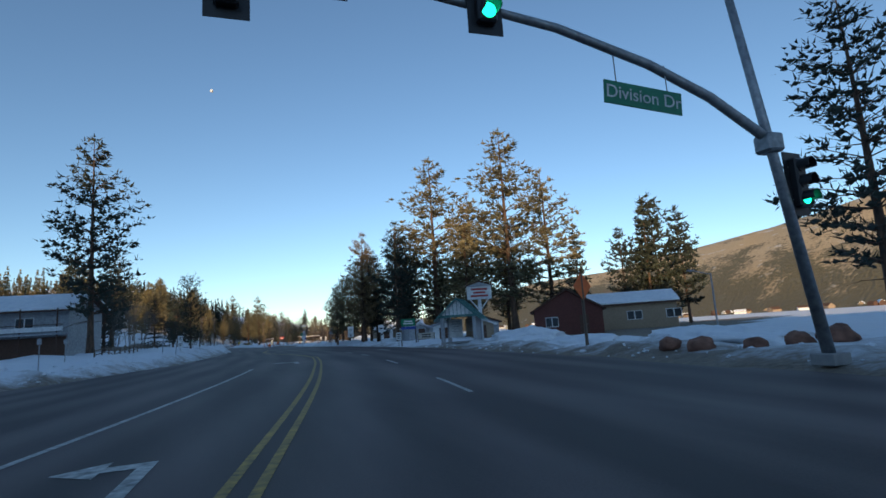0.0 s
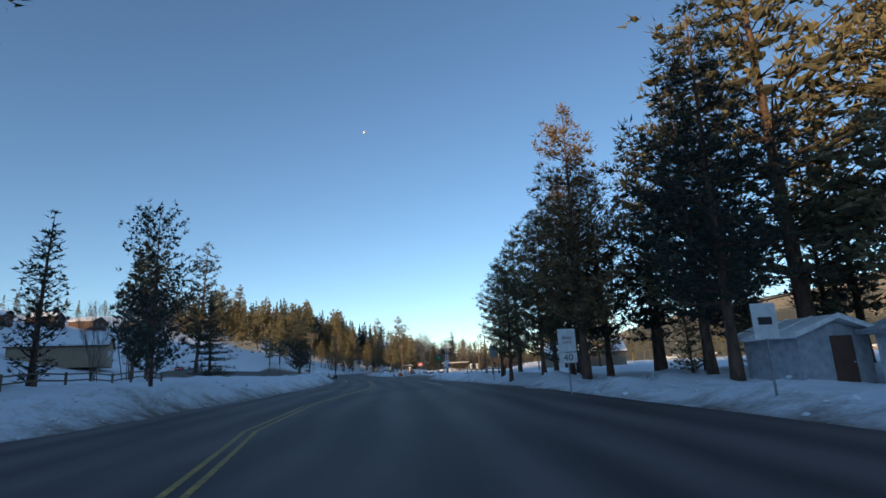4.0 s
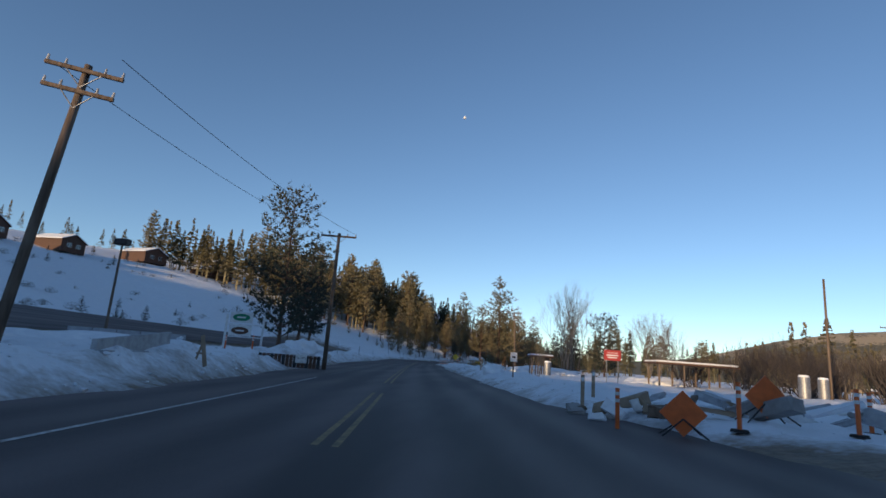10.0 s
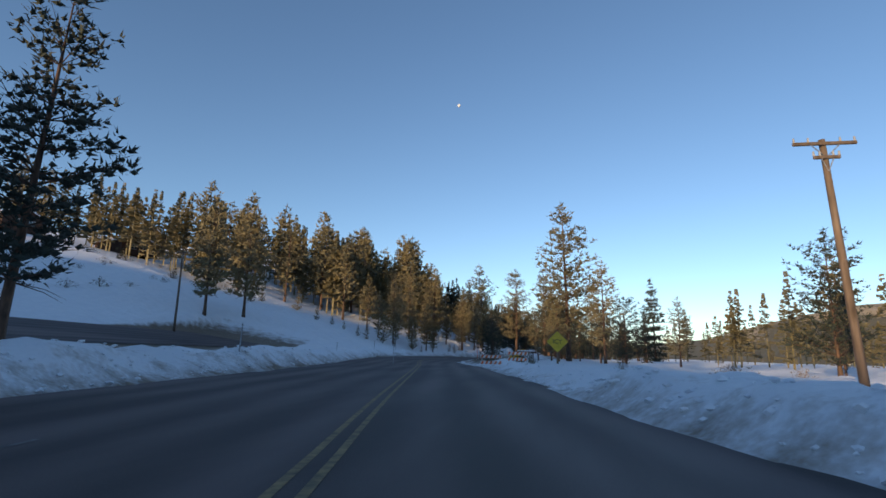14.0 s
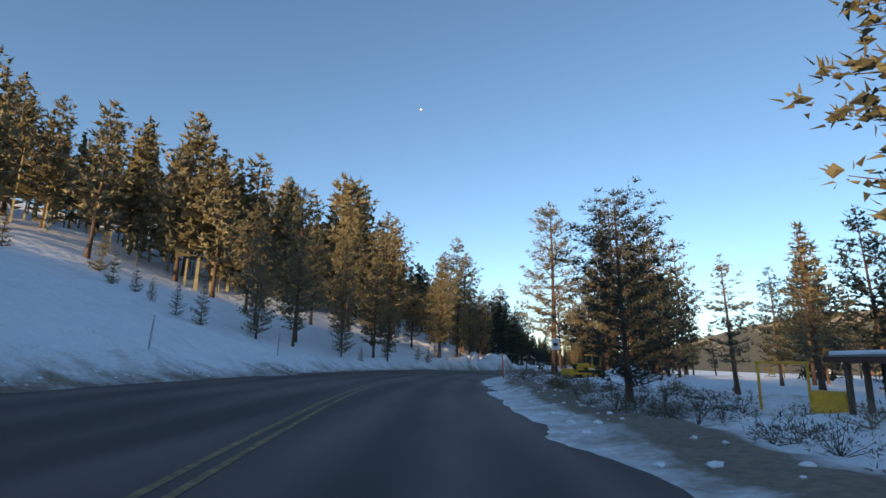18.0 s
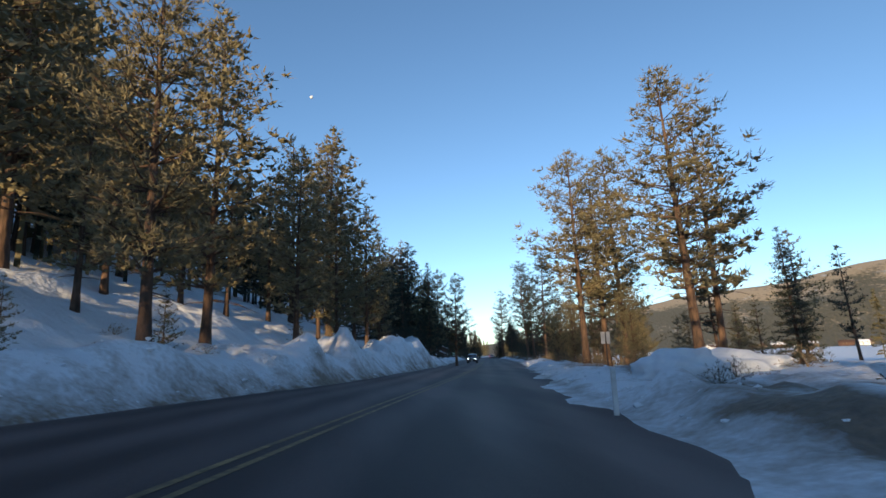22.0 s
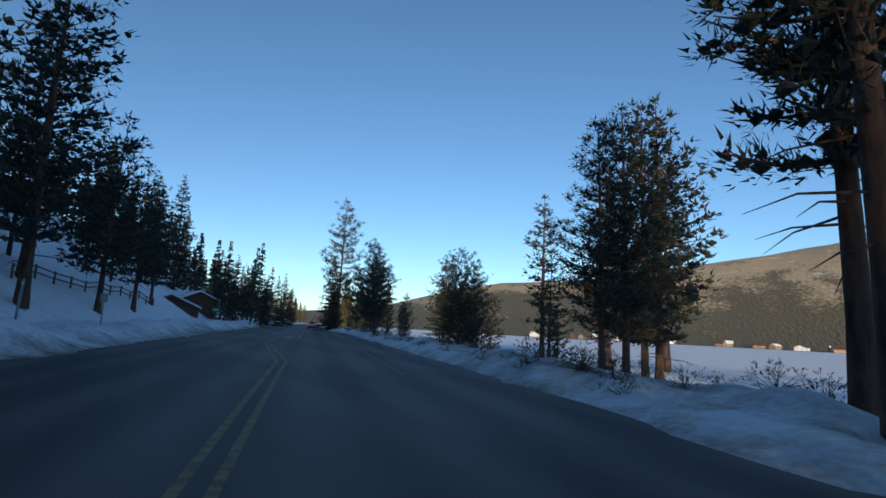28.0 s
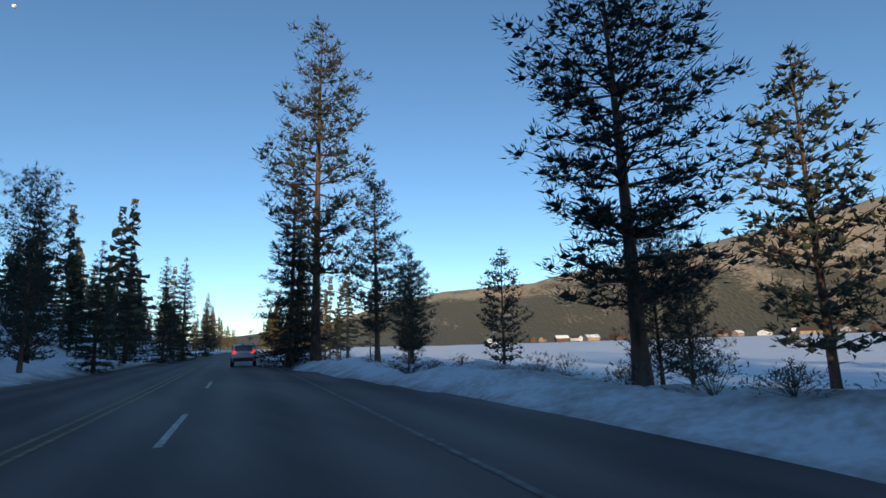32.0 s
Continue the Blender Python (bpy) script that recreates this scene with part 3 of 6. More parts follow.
def tree(kind, x, y, top, needles=None, lean=0.0, where="standing in roadside snow", base=None, wide=1.0):
    """A tree whose tip stands at height top; its foot is on the land. Trees close to the road get fine needles."""
    needles = needles or (NEEDLES_DARK if kind in ("fir", "column") else NEEDLES)
    if 190 < y < 312 and x > float(lane_x(y)):
        # the trees beyond the bend lean a little towards the road
        lean -= 1.5
    off = abs(x - float(lane_x(y)))
    fine = 15.0 if x > float(lane_x(y)) else 12.0
    level = 0 if off < fine else 1 if off < (40 if x > float(lane_x(y)) else 32) else 2
    v = tree_rng.randrange(3)
    trunk, crown = proto_tree(kind, v, needles, level)
    z = float(land(x, y)) - .15 if base is None else base
    k = max(.05, (top - z) / 20.0)
    ob = new("pine_tree" if kind not in ("fir", "column") else "fir_tree")
    ob.matrix_world = pose(x, y, z, 0, lean, 0) @ pose(0, 0, 0, 0, 0, tree_rng.uniform(0, 360)) @ Matrix.Diagonal((k * wide, k * wide, k, 1))
    for name, me in (("trunk", trunk), ("crown", crown)):
        part_ob = new(name, me)
        part_ob.parent = ob
    tagged(ob, TREE_WORDS[kind] + " " + where, "tree", "roadside conifers")
    return ob


def row(kind, where, places, **more):
    for x, y, top in places:
        tree(kind, x, y, top, where=where, **more)

# first stretch: the junction and the sheds; pines in shade get darkened needles
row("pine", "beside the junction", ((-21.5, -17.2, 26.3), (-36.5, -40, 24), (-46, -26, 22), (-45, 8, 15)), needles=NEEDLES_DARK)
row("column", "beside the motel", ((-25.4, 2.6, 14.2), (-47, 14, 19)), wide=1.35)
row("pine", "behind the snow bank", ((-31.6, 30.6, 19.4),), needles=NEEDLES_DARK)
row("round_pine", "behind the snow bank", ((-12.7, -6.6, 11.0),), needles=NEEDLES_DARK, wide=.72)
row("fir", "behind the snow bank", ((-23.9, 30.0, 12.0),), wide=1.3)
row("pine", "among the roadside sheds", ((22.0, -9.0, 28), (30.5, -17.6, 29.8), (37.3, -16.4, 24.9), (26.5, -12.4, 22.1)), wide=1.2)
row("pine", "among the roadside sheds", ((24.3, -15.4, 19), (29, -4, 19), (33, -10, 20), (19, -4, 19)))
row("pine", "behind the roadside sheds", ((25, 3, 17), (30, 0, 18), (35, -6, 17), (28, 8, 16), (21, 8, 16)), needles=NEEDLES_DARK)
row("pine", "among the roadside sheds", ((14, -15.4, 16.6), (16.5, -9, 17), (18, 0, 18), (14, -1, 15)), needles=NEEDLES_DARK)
row("pine", "among the roadside sheds", ((11, -5.8, 17.0), (14, 5, 16), (11.5, -1, 14)), needles=NEEDLES_DRY)
row("pine", "at the end of the row", ((7.9, 1.8, 9.6), (9.4, 6.5, 12), (8.8, 12, 11), (9.2, -3, 11)))
row("young", "among the roadside sheds", ((17, -6, 6), (22, -4, 7), (27, -14.5, 6)))
row("fir", "beyond the side street", ((44, -13, 17), (58.5, -12, 22)))
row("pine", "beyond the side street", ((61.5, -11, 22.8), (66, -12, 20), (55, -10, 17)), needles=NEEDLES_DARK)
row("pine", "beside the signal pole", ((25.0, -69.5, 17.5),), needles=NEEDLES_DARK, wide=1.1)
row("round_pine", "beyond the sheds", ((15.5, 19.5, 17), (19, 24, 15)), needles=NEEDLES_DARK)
# second stretch: the snow slope and the sign; shade coloured into the slope pines
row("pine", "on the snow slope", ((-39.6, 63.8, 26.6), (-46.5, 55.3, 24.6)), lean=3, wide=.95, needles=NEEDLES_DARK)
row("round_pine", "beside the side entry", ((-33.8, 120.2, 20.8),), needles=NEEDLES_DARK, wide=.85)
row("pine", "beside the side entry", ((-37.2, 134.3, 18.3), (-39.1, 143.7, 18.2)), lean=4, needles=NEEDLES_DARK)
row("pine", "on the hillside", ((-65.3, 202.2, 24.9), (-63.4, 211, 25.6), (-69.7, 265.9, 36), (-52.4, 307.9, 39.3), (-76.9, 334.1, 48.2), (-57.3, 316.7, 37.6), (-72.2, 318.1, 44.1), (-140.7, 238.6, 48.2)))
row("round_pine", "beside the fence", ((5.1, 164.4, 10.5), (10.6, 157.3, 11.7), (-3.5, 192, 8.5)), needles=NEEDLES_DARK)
row("pine", "beyond the fence", ((34, 101, 12.3), (33.1, 59.4, 14.2), (36, 62, 12), (18, 55.5, 6.8), (18.2, 186.9, 12.7), (1, 186, 8), (27, 182, 10), (12, 176, 7.5), (33, 175, 9)))
bush_rng = random.Random(23)
for _ in range(34):
    by = bush_rng.uniform(105, 235)
    bx = float(lane_x(by)) - bush_rng.uniform(48, 128)
    tree("young", bx, by, float(land(bx, by)) + bush_rng.uniform(1.2, 3.2), needles=NEEDLES_DARK, where="on the open snow slope", wide=1.3)
# the wooded bend, hill side
row("pine", "on the wooded hillside", ((-118, 285.7, 56.5), (-116.6, 311.3, 60), (-72.6, 273.3, 41.9), (-78.8, 335, 51.8), (-92.3, 330.7, 50.6), (-53.3, 296.5, 39.3), (-50.9, 302.8, 40.5),
                                       (-42.2, 287.1, 28.7), (-39.9, 280.7, 25.9), (-27.9, 314.8, 26.6), (-32.6, 321.1, 28.3), (-31.9, 285.7, 20.3), (-31.3, 276.9, 16.7), (-51, 290, 36.4), (-77, 328, 50), (-30.1, 347, 38), (-38.5, 302.2, 20), (-41.5, 296.4, 22.5), (-46.5, 310, 30)))
row("open_pine", "on the wooded hillside", ((-92.6, 289.6, 48.6), (-84.3, 247, 37), (-100, 268, 44), (-76, 256, 35), (-62, 262, 30), (-81.7, 326.5, 46.6), (-88, 262, 39), (-66, 282, 38), (-58, 290, 34), (-47, 279, 27)))
row("pine", "below the wooded hillside", ((-43.9, 243.3, 18.6), (-46.5, 239.5, 14.3), (-41, 250.7, 12.5), (-42.3, 238, 11.3), (-38.0, 254.5, 13), (-36.6, 256.5, 9), (-39.5, 277, 23), (-48, 262, 20), (-52, 250, 19), (-45, 268, 22), (-40, 264, 15), (-36.5, 283, 15), (-34.5, 300, 17), (-33, 309, 19), (-28.5, 309, 17), (-25.5, 322, 18), (-29, 297, 17), (-26.5, 303.5, 16), (-24, 316, 18), (-22.5, 327, 17)))
row("round_pine", "low on the snowy bank", ((-40, 246.7, 6.3), (-44, 233.8, 8.6)))
row("young", "low on the snowy bank", ((-37.7, 245.7, 2.7), (-32.5, 268.3, 3.6), (-37.6, 261.5, 5), (-34.6, 275.2, 4), (-48, 228.7, 6.6), (-46.2, 228.9, 6.8), (-74, 233.8, 15.6), (-76.3, 243.7, 16.4), (-70.1, 250.5, 15.6), (-56, 236, 9), (-61, 240, 11), (-52, 232, 7.5), (-32.5, 282, 4.6), (-29, 298, 5), (-27, 305, 5.5)))
row("fir", "deep in the wooded bend", ((-24, 345.5, 16.7), (-21.3, 346.3, 18), (-17.3, 356.8, 21.9), (-12.0, 360.5, 19.5), (-26, 337, 15), (-22, 352, 14), (-19.5, 362, 17), (-29, 333, 17), (-16, 366, 14), (-14.5, 352, 9), (-18, 346, 9), (-30, 342, 19), (-36, 335, 24)))
# the bend, valley side, and the yellow machine
row("pine", "beside the bend", ((-8.6, 208.5, 25.5),), wide=1.05)
row("pine", "beside the bend", ((-3.5, 206.8, 15.6), (-10.4, 205.5, 9.5)))
row("tall_pine", "beside the bend", ((-19.8, 196.2, 6.0),), needles=NEEDLES_DARK, wide=1.5)
row("round_pine", "beside the bend", ((-20.5, 213.0, 8.6),), needles=NEEDLES_DARK, wide=1.2)
row("tall_pine", "beside the bend", ((-12.6, 220.8, 7.6), (-10.6, 217, 8.4)), wide=1.3)
row("open_pine", "beside the bend", ((-16.0, 260.0, 22.4),), wide=1.15)
row("open_pine", "beside the bend", ((-0.5, 267.7, 19), (4.3, 270.3, 20)))
row("tall_pine", "beside the bend", ((-7.5, 266.8, 20.4), (-9.3, 256.5, 22.0), (-6.6, 258.0, 19.5)), wide=1.3)
row("pine", "beside the bend", ((-5.4, 255.0, 19.5), (-3.8, 264, 18)))
row("round_pine", "beside the bend", ((-9.6, 248.7, 12.0), (-6.8, 246.5, 10.6), (-4, 251, 11)), needles=NEEDLES_DARK)
row("fir", "beside the bend", ((18.1, 262.2, 20.6), (4, 232, 9), (10, 238, 12), (-4.4, 280.4, 6.8)))
row("pine", "beside the bend", ((-1, 226, 12), (7, 244, 10), (14, 256, 10), (2, 238, 11), (-4, 232, 9)), needles=NEEDLES_DARK)
row("open_pine", "beside the road", ((-9.8, 292, 15.2), (-7.1, 294.6, 14.6)), wide=1.12)
row("open_pine", "beside the road", ((-4.1, 288.3, 19.6),), wide=1.15)
row("open_pine", "beside the road", ((-1.2, 290.2, 18.2), (-1.7, 302.3, 19.6), (20.4, 307.4, 13)))
row("tall_pine", "beside the road", ((5.4, 300, 12), (24, 305, 11)), needles=NEEDLES_DARK)
row("fir", "beside the road", ((6.9, 341.1, 10.7),))
row("round_pine", "among sunlit brush", ((-2.2, 313.2, 6.5), (1.8, 314.8, 9.5), (-7.2, 290.4, 5.2), (-3.0, 316, 6), (2, 308, 6.5), (5, 312, 7), (0, 318, 6), (8, 308, 5)), wide=.85)
row("young", "among sunlit brush", ((-4, 285, 3), (-1, 287, 4.2), (3, 294, 4.5), (10, 296, 5), (6, 318, 4), (1, 323, 3.5), (11, 315, 5), (15, 310, 5)))
# last stretch: the lake shore; its shade is put into the dark needle colour
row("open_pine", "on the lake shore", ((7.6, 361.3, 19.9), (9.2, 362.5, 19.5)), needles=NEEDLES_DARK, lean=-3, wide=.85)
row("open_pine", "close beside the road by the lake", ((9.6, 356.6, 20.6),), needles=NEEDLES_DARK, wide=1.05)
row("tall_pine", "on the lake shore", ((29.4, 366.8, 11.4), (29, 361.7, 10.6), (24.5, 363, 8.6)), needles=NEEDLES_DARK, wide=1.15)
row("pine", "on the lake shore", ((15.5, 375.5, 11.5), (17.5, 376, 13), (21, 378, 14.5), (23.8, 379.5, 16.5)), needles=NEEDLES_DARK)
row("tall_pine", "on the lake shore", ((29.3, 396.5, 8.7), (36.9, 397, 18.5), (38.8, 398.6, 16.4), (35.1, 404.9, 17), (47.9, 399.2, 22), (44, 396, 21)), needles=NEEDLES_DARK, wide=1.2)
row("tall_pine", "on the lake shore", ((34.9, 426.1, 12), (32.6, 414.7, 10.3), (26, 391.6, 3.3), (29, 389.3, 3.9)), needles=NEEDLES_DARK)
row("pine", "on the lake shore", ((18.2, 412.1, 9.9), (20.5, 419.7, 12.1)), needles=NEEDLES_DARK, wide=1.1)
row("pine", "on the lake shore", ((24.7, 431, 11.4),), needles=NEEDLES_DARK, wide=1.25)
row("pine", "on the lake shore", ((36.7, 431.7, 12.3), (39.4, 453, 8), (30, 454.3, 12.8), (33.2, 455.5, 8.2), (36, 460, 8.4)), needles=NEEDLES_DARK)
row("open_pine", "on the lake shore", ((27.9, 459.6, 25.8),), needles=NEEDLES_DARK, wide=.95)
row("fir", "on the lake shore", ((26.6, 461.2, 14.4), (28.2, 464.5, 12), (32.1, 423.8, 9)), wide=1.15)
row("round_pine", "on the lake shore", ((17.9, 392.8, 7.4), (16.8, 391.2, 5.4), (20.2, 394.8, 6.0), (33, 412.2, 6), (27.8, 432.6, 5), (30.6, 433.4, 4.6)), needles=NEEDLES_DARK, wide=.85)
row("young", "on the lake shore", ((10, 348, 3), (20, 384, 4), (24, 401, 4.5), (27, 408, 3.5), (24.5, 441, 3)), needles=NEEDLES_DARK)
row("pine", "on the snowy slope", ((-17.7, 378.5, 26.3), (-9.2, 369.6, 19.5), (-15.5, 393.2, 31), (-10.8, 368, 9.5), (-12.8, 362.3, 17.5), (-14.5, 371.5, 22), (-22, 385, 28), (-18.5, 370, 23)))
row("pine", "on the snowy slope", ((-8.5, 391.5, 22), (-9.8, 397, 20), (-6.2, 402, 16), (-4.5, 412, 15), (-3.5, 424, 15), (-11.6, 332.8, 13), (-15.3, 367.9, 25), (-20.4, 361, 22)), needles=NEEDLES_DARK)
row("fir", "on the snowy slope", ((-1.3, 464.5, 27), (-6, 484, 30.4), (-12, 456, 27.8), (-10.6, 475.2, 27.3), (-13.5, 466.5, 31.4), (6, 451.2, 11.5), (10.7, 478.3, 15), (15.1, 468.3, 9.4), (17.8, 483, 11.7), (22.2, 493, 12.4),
                                      (25.7, 502.5, 14), (35.6, 541, 12.9), (9, 500, 16), (13, 515, 17), (4, 492, 17)))
row("round_pine", "on the snowy slope", ((11.7, 459, 11.3),), needles=NEEDLES_DARK, wide=.7)


def forest(name, places, label, seed, blades=85, needles=NEEDLES):
    """Many small conifers far off, joined."""
    rng = random.Random(seed)
    verts, faces = [], []
    feet = land(np.array([q[0] for q in places]), np.array([q[1] for q in places])) - .2
    for (x, y, h), z in zip(places, feet.tolist()):
        r = h * rng.uniform(.13, .2)
        lowest = rng.uniform(.05, .3)
        k = len(verts)
        verts += [(x - .012 * h, y, z), (x + .012 * h, y, z), (x, y, z + h * .97)]
        faces.append((k, k + 1, k + 2))
        for _ in range(blades):
            u = rng.random() ** .8
            a = rng.uniform(0, 6.28)
            reach = r * (1 - u) ** .8 * rng.uniform(.6, 1.15) + .1
            zz = z + h * (lowest + (1 - lowest) * u)
            c, s = math.cos(a), math.sin(a)
            w = h * .02
            k = len(verts)
            verts += [(x + c * reach * .1 - s * w, y + s * reach * .1 + c * w, zz), (x + c * reach * .1 + s * w, y + s * reach * .1 - c * w, zz + w),
                      (x + c * reach + s * w, y + s * reach - c * w, zz - h * .012), (x + c * reach - s * w, y + s * reach + c * w, zz + h * .02)]
            faces.append((k, k + 1, k + 2, k + 3))
    ob = link(name, verts, faces, needles, False)
    tagged(ob, label, "trees", kind="stuff")


def scatter(rng, n, y0, y1, o0, o1, h0, h1):
    for _ in range(n):
        y = rng.uniform(y0, y1)
        yield lane_x(y) + rng.uniform(o0, o1), y, rng.uniform(h0, h1)


frng = random.Random(11)
forest("hill_forest", list(scatter(frng, 130, 262, 330, -120, -42, 14, 24)) + list(scatter(frng, 60, 240, 262, -120, -60, 12, 20)) + list(scatter(frng, 60, 266, 320, -62, -30, 9, 17)) + list(scatter(frng, 90, 60, 330, -210, -140, 6, 12)), "dense pine wood on the snowy hillside", 1)
# the same hill wood farther on, with shade put into its needle colour
forest("dark_hill_forest", list(scatter(frng, 90, 330, 420, -120, -42, 14, 22)) + list(scatter(frng, 60, 330, 440, -45, -20, 8, 14)) + list(scatter(frng, 70, 300, 350, -75, -30, 12, 19)) + list(scatter(frng, 120, 430, 620, -90, -18, 8, 17)), "conifer wood on the snowy hillside with shade painted into its needles", 5, needles=NEEDLES_DARK)
shore = [(math.sin(a) * r, 250 + math.cos(a) * r, h) for a, r, h in ((radians(frng.uniform(24, 84)), frng.uniform(770, 880), frng.uniform(4, 11)) for _ in range(420))]
forest("shore_forest", shore, "far pine belt along the lake shore", 3, 18)
forest("valley_forest", list(scatter(frng, 110, 500, 900, 9, 26, 10, 20)) + list(scatter(frng, 160, 500, 1000, -70, -12, 10, 22)) + list(scatter(frng, 120, 150, 330, 45, 140, 8, 14)), "distant pine wood along the valley floor", 2)


def build_mountain():
    """The sunlit mountain across the lake."""
    az = np.radians(np.arange(-60, 200, 1.0))
    crest = np.interp(np.degrees(az), [-60, -30, -5, 5, 12, 20, 27, 32, 41, 46, 50, 57, 63, 70, 90, 120, 160, 200], [2.0, 1.2, 1.0, 1.0, 1.3, 2.2, 4.2, 5.1, 5.8, 6.8, 7.4, 8.3, 9.5, 10.7, 11, 9, 7, 5])
    rr = np.array([850, 950, 1080, 1220, 1380, 1560, 1750, 1950, 2150, 2300, 2500, 2900])
    share = np.array([0, .03, .10, .2, .33, .48, .63, .78, .92, 1.0, .95, .6])
    a, r = np.meshgrid(az, rr)
    x, y = np.sin(a) * r, 250 + np.cos(a) * r
    ridge = np.abs(lumps(x, y, 300, 31)) * .22 + lumps(x, y, 120, 32) * .07 + lumps(x, y, 60, 33) * .025
    z = np.tan(np.radians(crest))[None] * 2300 * share[:, None] * (1 + (ridge - .1) * np.minimum(1, share[:, None] * 3) * (1 - .85 * share[:, None] ** 3)) - 5
    m, n, l, p = nodes_of("mountain_slope")
    face = n.new("ShaderNodeAttribute")
    face.attribute_name = "slope_place"
    tex = [n.new("ShaderNodeTexNoise") for _ in range(4)]
    for t, sc, de in zip(tex, (.13, .012, .006, .03), (3, 5, 3, 6)):
        t.inputs["Scale"].default_value, t.inputs["Detail"].default_value = sc, de
        l.new(face.outputs["Vector"], t.inputs["Vector"])
    split = n.new("ShaderNodeSeparateXYZ")
    l.new(face.outputs["Vector"], split.inputs[0])
    # a belt of woods at the foot, groves above it, open brown slopes towards the crest
    low = n.new("ShaderNodeMapRange")
    low.inputs["From Min"].default_value, low.inputs["From Max"].default_value = 15, 330
    low.inputs["To Min"].default_value, low.inputs["To Max"].default_value = .30, -.10
    l.new(split.outputs["Y"], low.inputs["Value"])
    grove, woods = n.new("ShaderNodeMath"), n.new("ShaderNodeMath")
    grove.operation, woods.operation = "ADD", "MULTIPLY_ADD"
    l.new(tex[1].outputs["Fac"], grove.inputs[0])
    l.new(low.outputs[0], grove.inputs[1])
    woods.inputs[1].default_value = .55
    l.new(tex[0].outputs["Fac"], woods.inputs[0])
    l.new(grove.outputs[0], woods.inputs[2])
    mix, mix2, earth = (n.new("ShaderNodeMix") for _ in range(3))
    for q in (mix, mix2, earth):
        q.data_type = "RGBA"
    r1, r2 = n.new("ShaderNodeMapRange"), n.new("ShaderNodeMapRange")
    r1.inputs["From Min"].default_value, r1.inputs["From Max"].default_value, r1.inputs["To Max"].default_value = .76, .92, .9
    r2.inputs["From Min"].default_value, r2.inputs["From Max"].default_value, r2.inputs["To Max"].default_value = .60, .70, .75
    l.new(woods.outputs[0], r1.inputs["Value"])
    l.new(tex[3].outputs["Fac"], r2.inputs["Value"])
    earth.inputs[6].default_value, earth.inputs[7].default_value = (.36, .26, .14, 1), (.56, .44, .28, 1)
    l.new(tex[2].outputs["Fac"], earth.inputs[0])
    mix2.inputs[7].default_value = (.62, .60, .56, 1)
    l.new(earth.outputs[2], mix2.inputs[6])
    l.new(r2.outputs[0], mix2.inputs[0])
    l.new(mix2.outputs[2], mix.inputs[6])
    mix.inputs[7].default_value = (.085, .078, .040, 1)
    l.new(r1.outputs[0], mix.inputs[0])
    l.new(mix.outputs[2], p.inputs["Base Color"])
    bump = n.new("ShaderNodeBump")
    bump.inputs["Strength"].default_value, bump.inputs["Distance"].default_value = .5, 10.0
    l.new(tex[0].outputs["Fac"], bump.inputs["Height"])
    l.new(bump.outputs[0], p.inputs["Normal"])
    p.inputs["Roughness"].default_value = .95
    ob = link("mountain", np.stack([x, y, z], -1).reshape(-1, 3).tolist(), sheet(len(rr), len(az)), m)
    at = ob.data.attributes.new("slope_place", "FLOAT_VECTOR", "POINT")
    at.data.foreach_set("vector", np.stack([a * 1500, z * 1.3, np.zeros_like(z)], -1).ravel())
    tagged(ob, "sunlit brown mountain with pine woods and snow patches", "mountain", kind="structure")


build_mountain()

# ---- making things ----
PAINT = {}


def paint(name, colour, rough=.5, metal=0.0):
    if name not in PAINT:
        PAINT[name] = surface(name, tuple(c * .72 for c in colour), colour, 5.0, rough, .08, metal)
    return PAINT[name]


RED = paint("red_paint", (.42, .045, .04))
GREEN_SIGN = paint("green_sign_sheet", (.02, .22, .11), .4)
BLUE_SIGN = paint("blue_sign_sheet", (.03, .07, .36), .4)
ORANGE = paint("orange_sign_sheet", (.75, .16, .03), .45)
YELLOW_SIGN = paint("yellow_sign_sheet", (.72, .50, .03), .45)
YELLOW_MACHINE = paint("yellow_machine_paint", (.75, .42, .03), .45)
WHITE_SIGN = paint("white_sign_sheet", (.74, .75, .74), .45)
BLACK = paint("black_plastic", (.018, .018, .02), .45)
BROWN_WALL = paint("brown_boards", (.11, .06, .04), .85)
CABIN_RED = paint("dark_red_boards", (.13, .045, .035), .85)
TAN = paint("tan_boards", (.34, .26, .18), .8)
GREEN_ROOF = paint("green_metal_roof", (.10, .23, .22), .45, .3)
RUBBER = paint("tyre_rubber", (.02, .02, .02), .85)
CAR_WHITE = paint("white_car_paint", (.72, .73, .74), .25)
CAR_DARK = paint("dark_car_paint", (.035, .035, .04), .22)
SILVER = paint("silver_metal", (.5, .5, .5), .3, .8)
CONCRETE = paint("grey_concrete", (.32, .31, .30), .9)
SNOW_CAP = surface("snow_cap", (.72, .76, .82), (.88, .90, .92), 2.0, .8, .5)
TAIL = glow("tail_lamp_red", (.9, .03, .02), 1.5)
HEADLAMP = glow("head_lamp_white", (1, .95, .85), 5.0)
GREEN_LIGHT = glow("signal_green", (.05, 1.0, .45), 3.0)
DARK_LENS = paint("dark_lens", (.04, .03, .03), .3)


def glass_material():
    m, n, l, p = nodes_of("window_glass")
    p.inputs["Base Color"].default_value = (.03, .035, .04, 1)
    p.inputs["Roughness"].default_value, p.inputs["Metallic"].default_value = .06, 0
    p.inputs["Coat Weight"].default_value = .5
    return m


GLASS = glass_material()


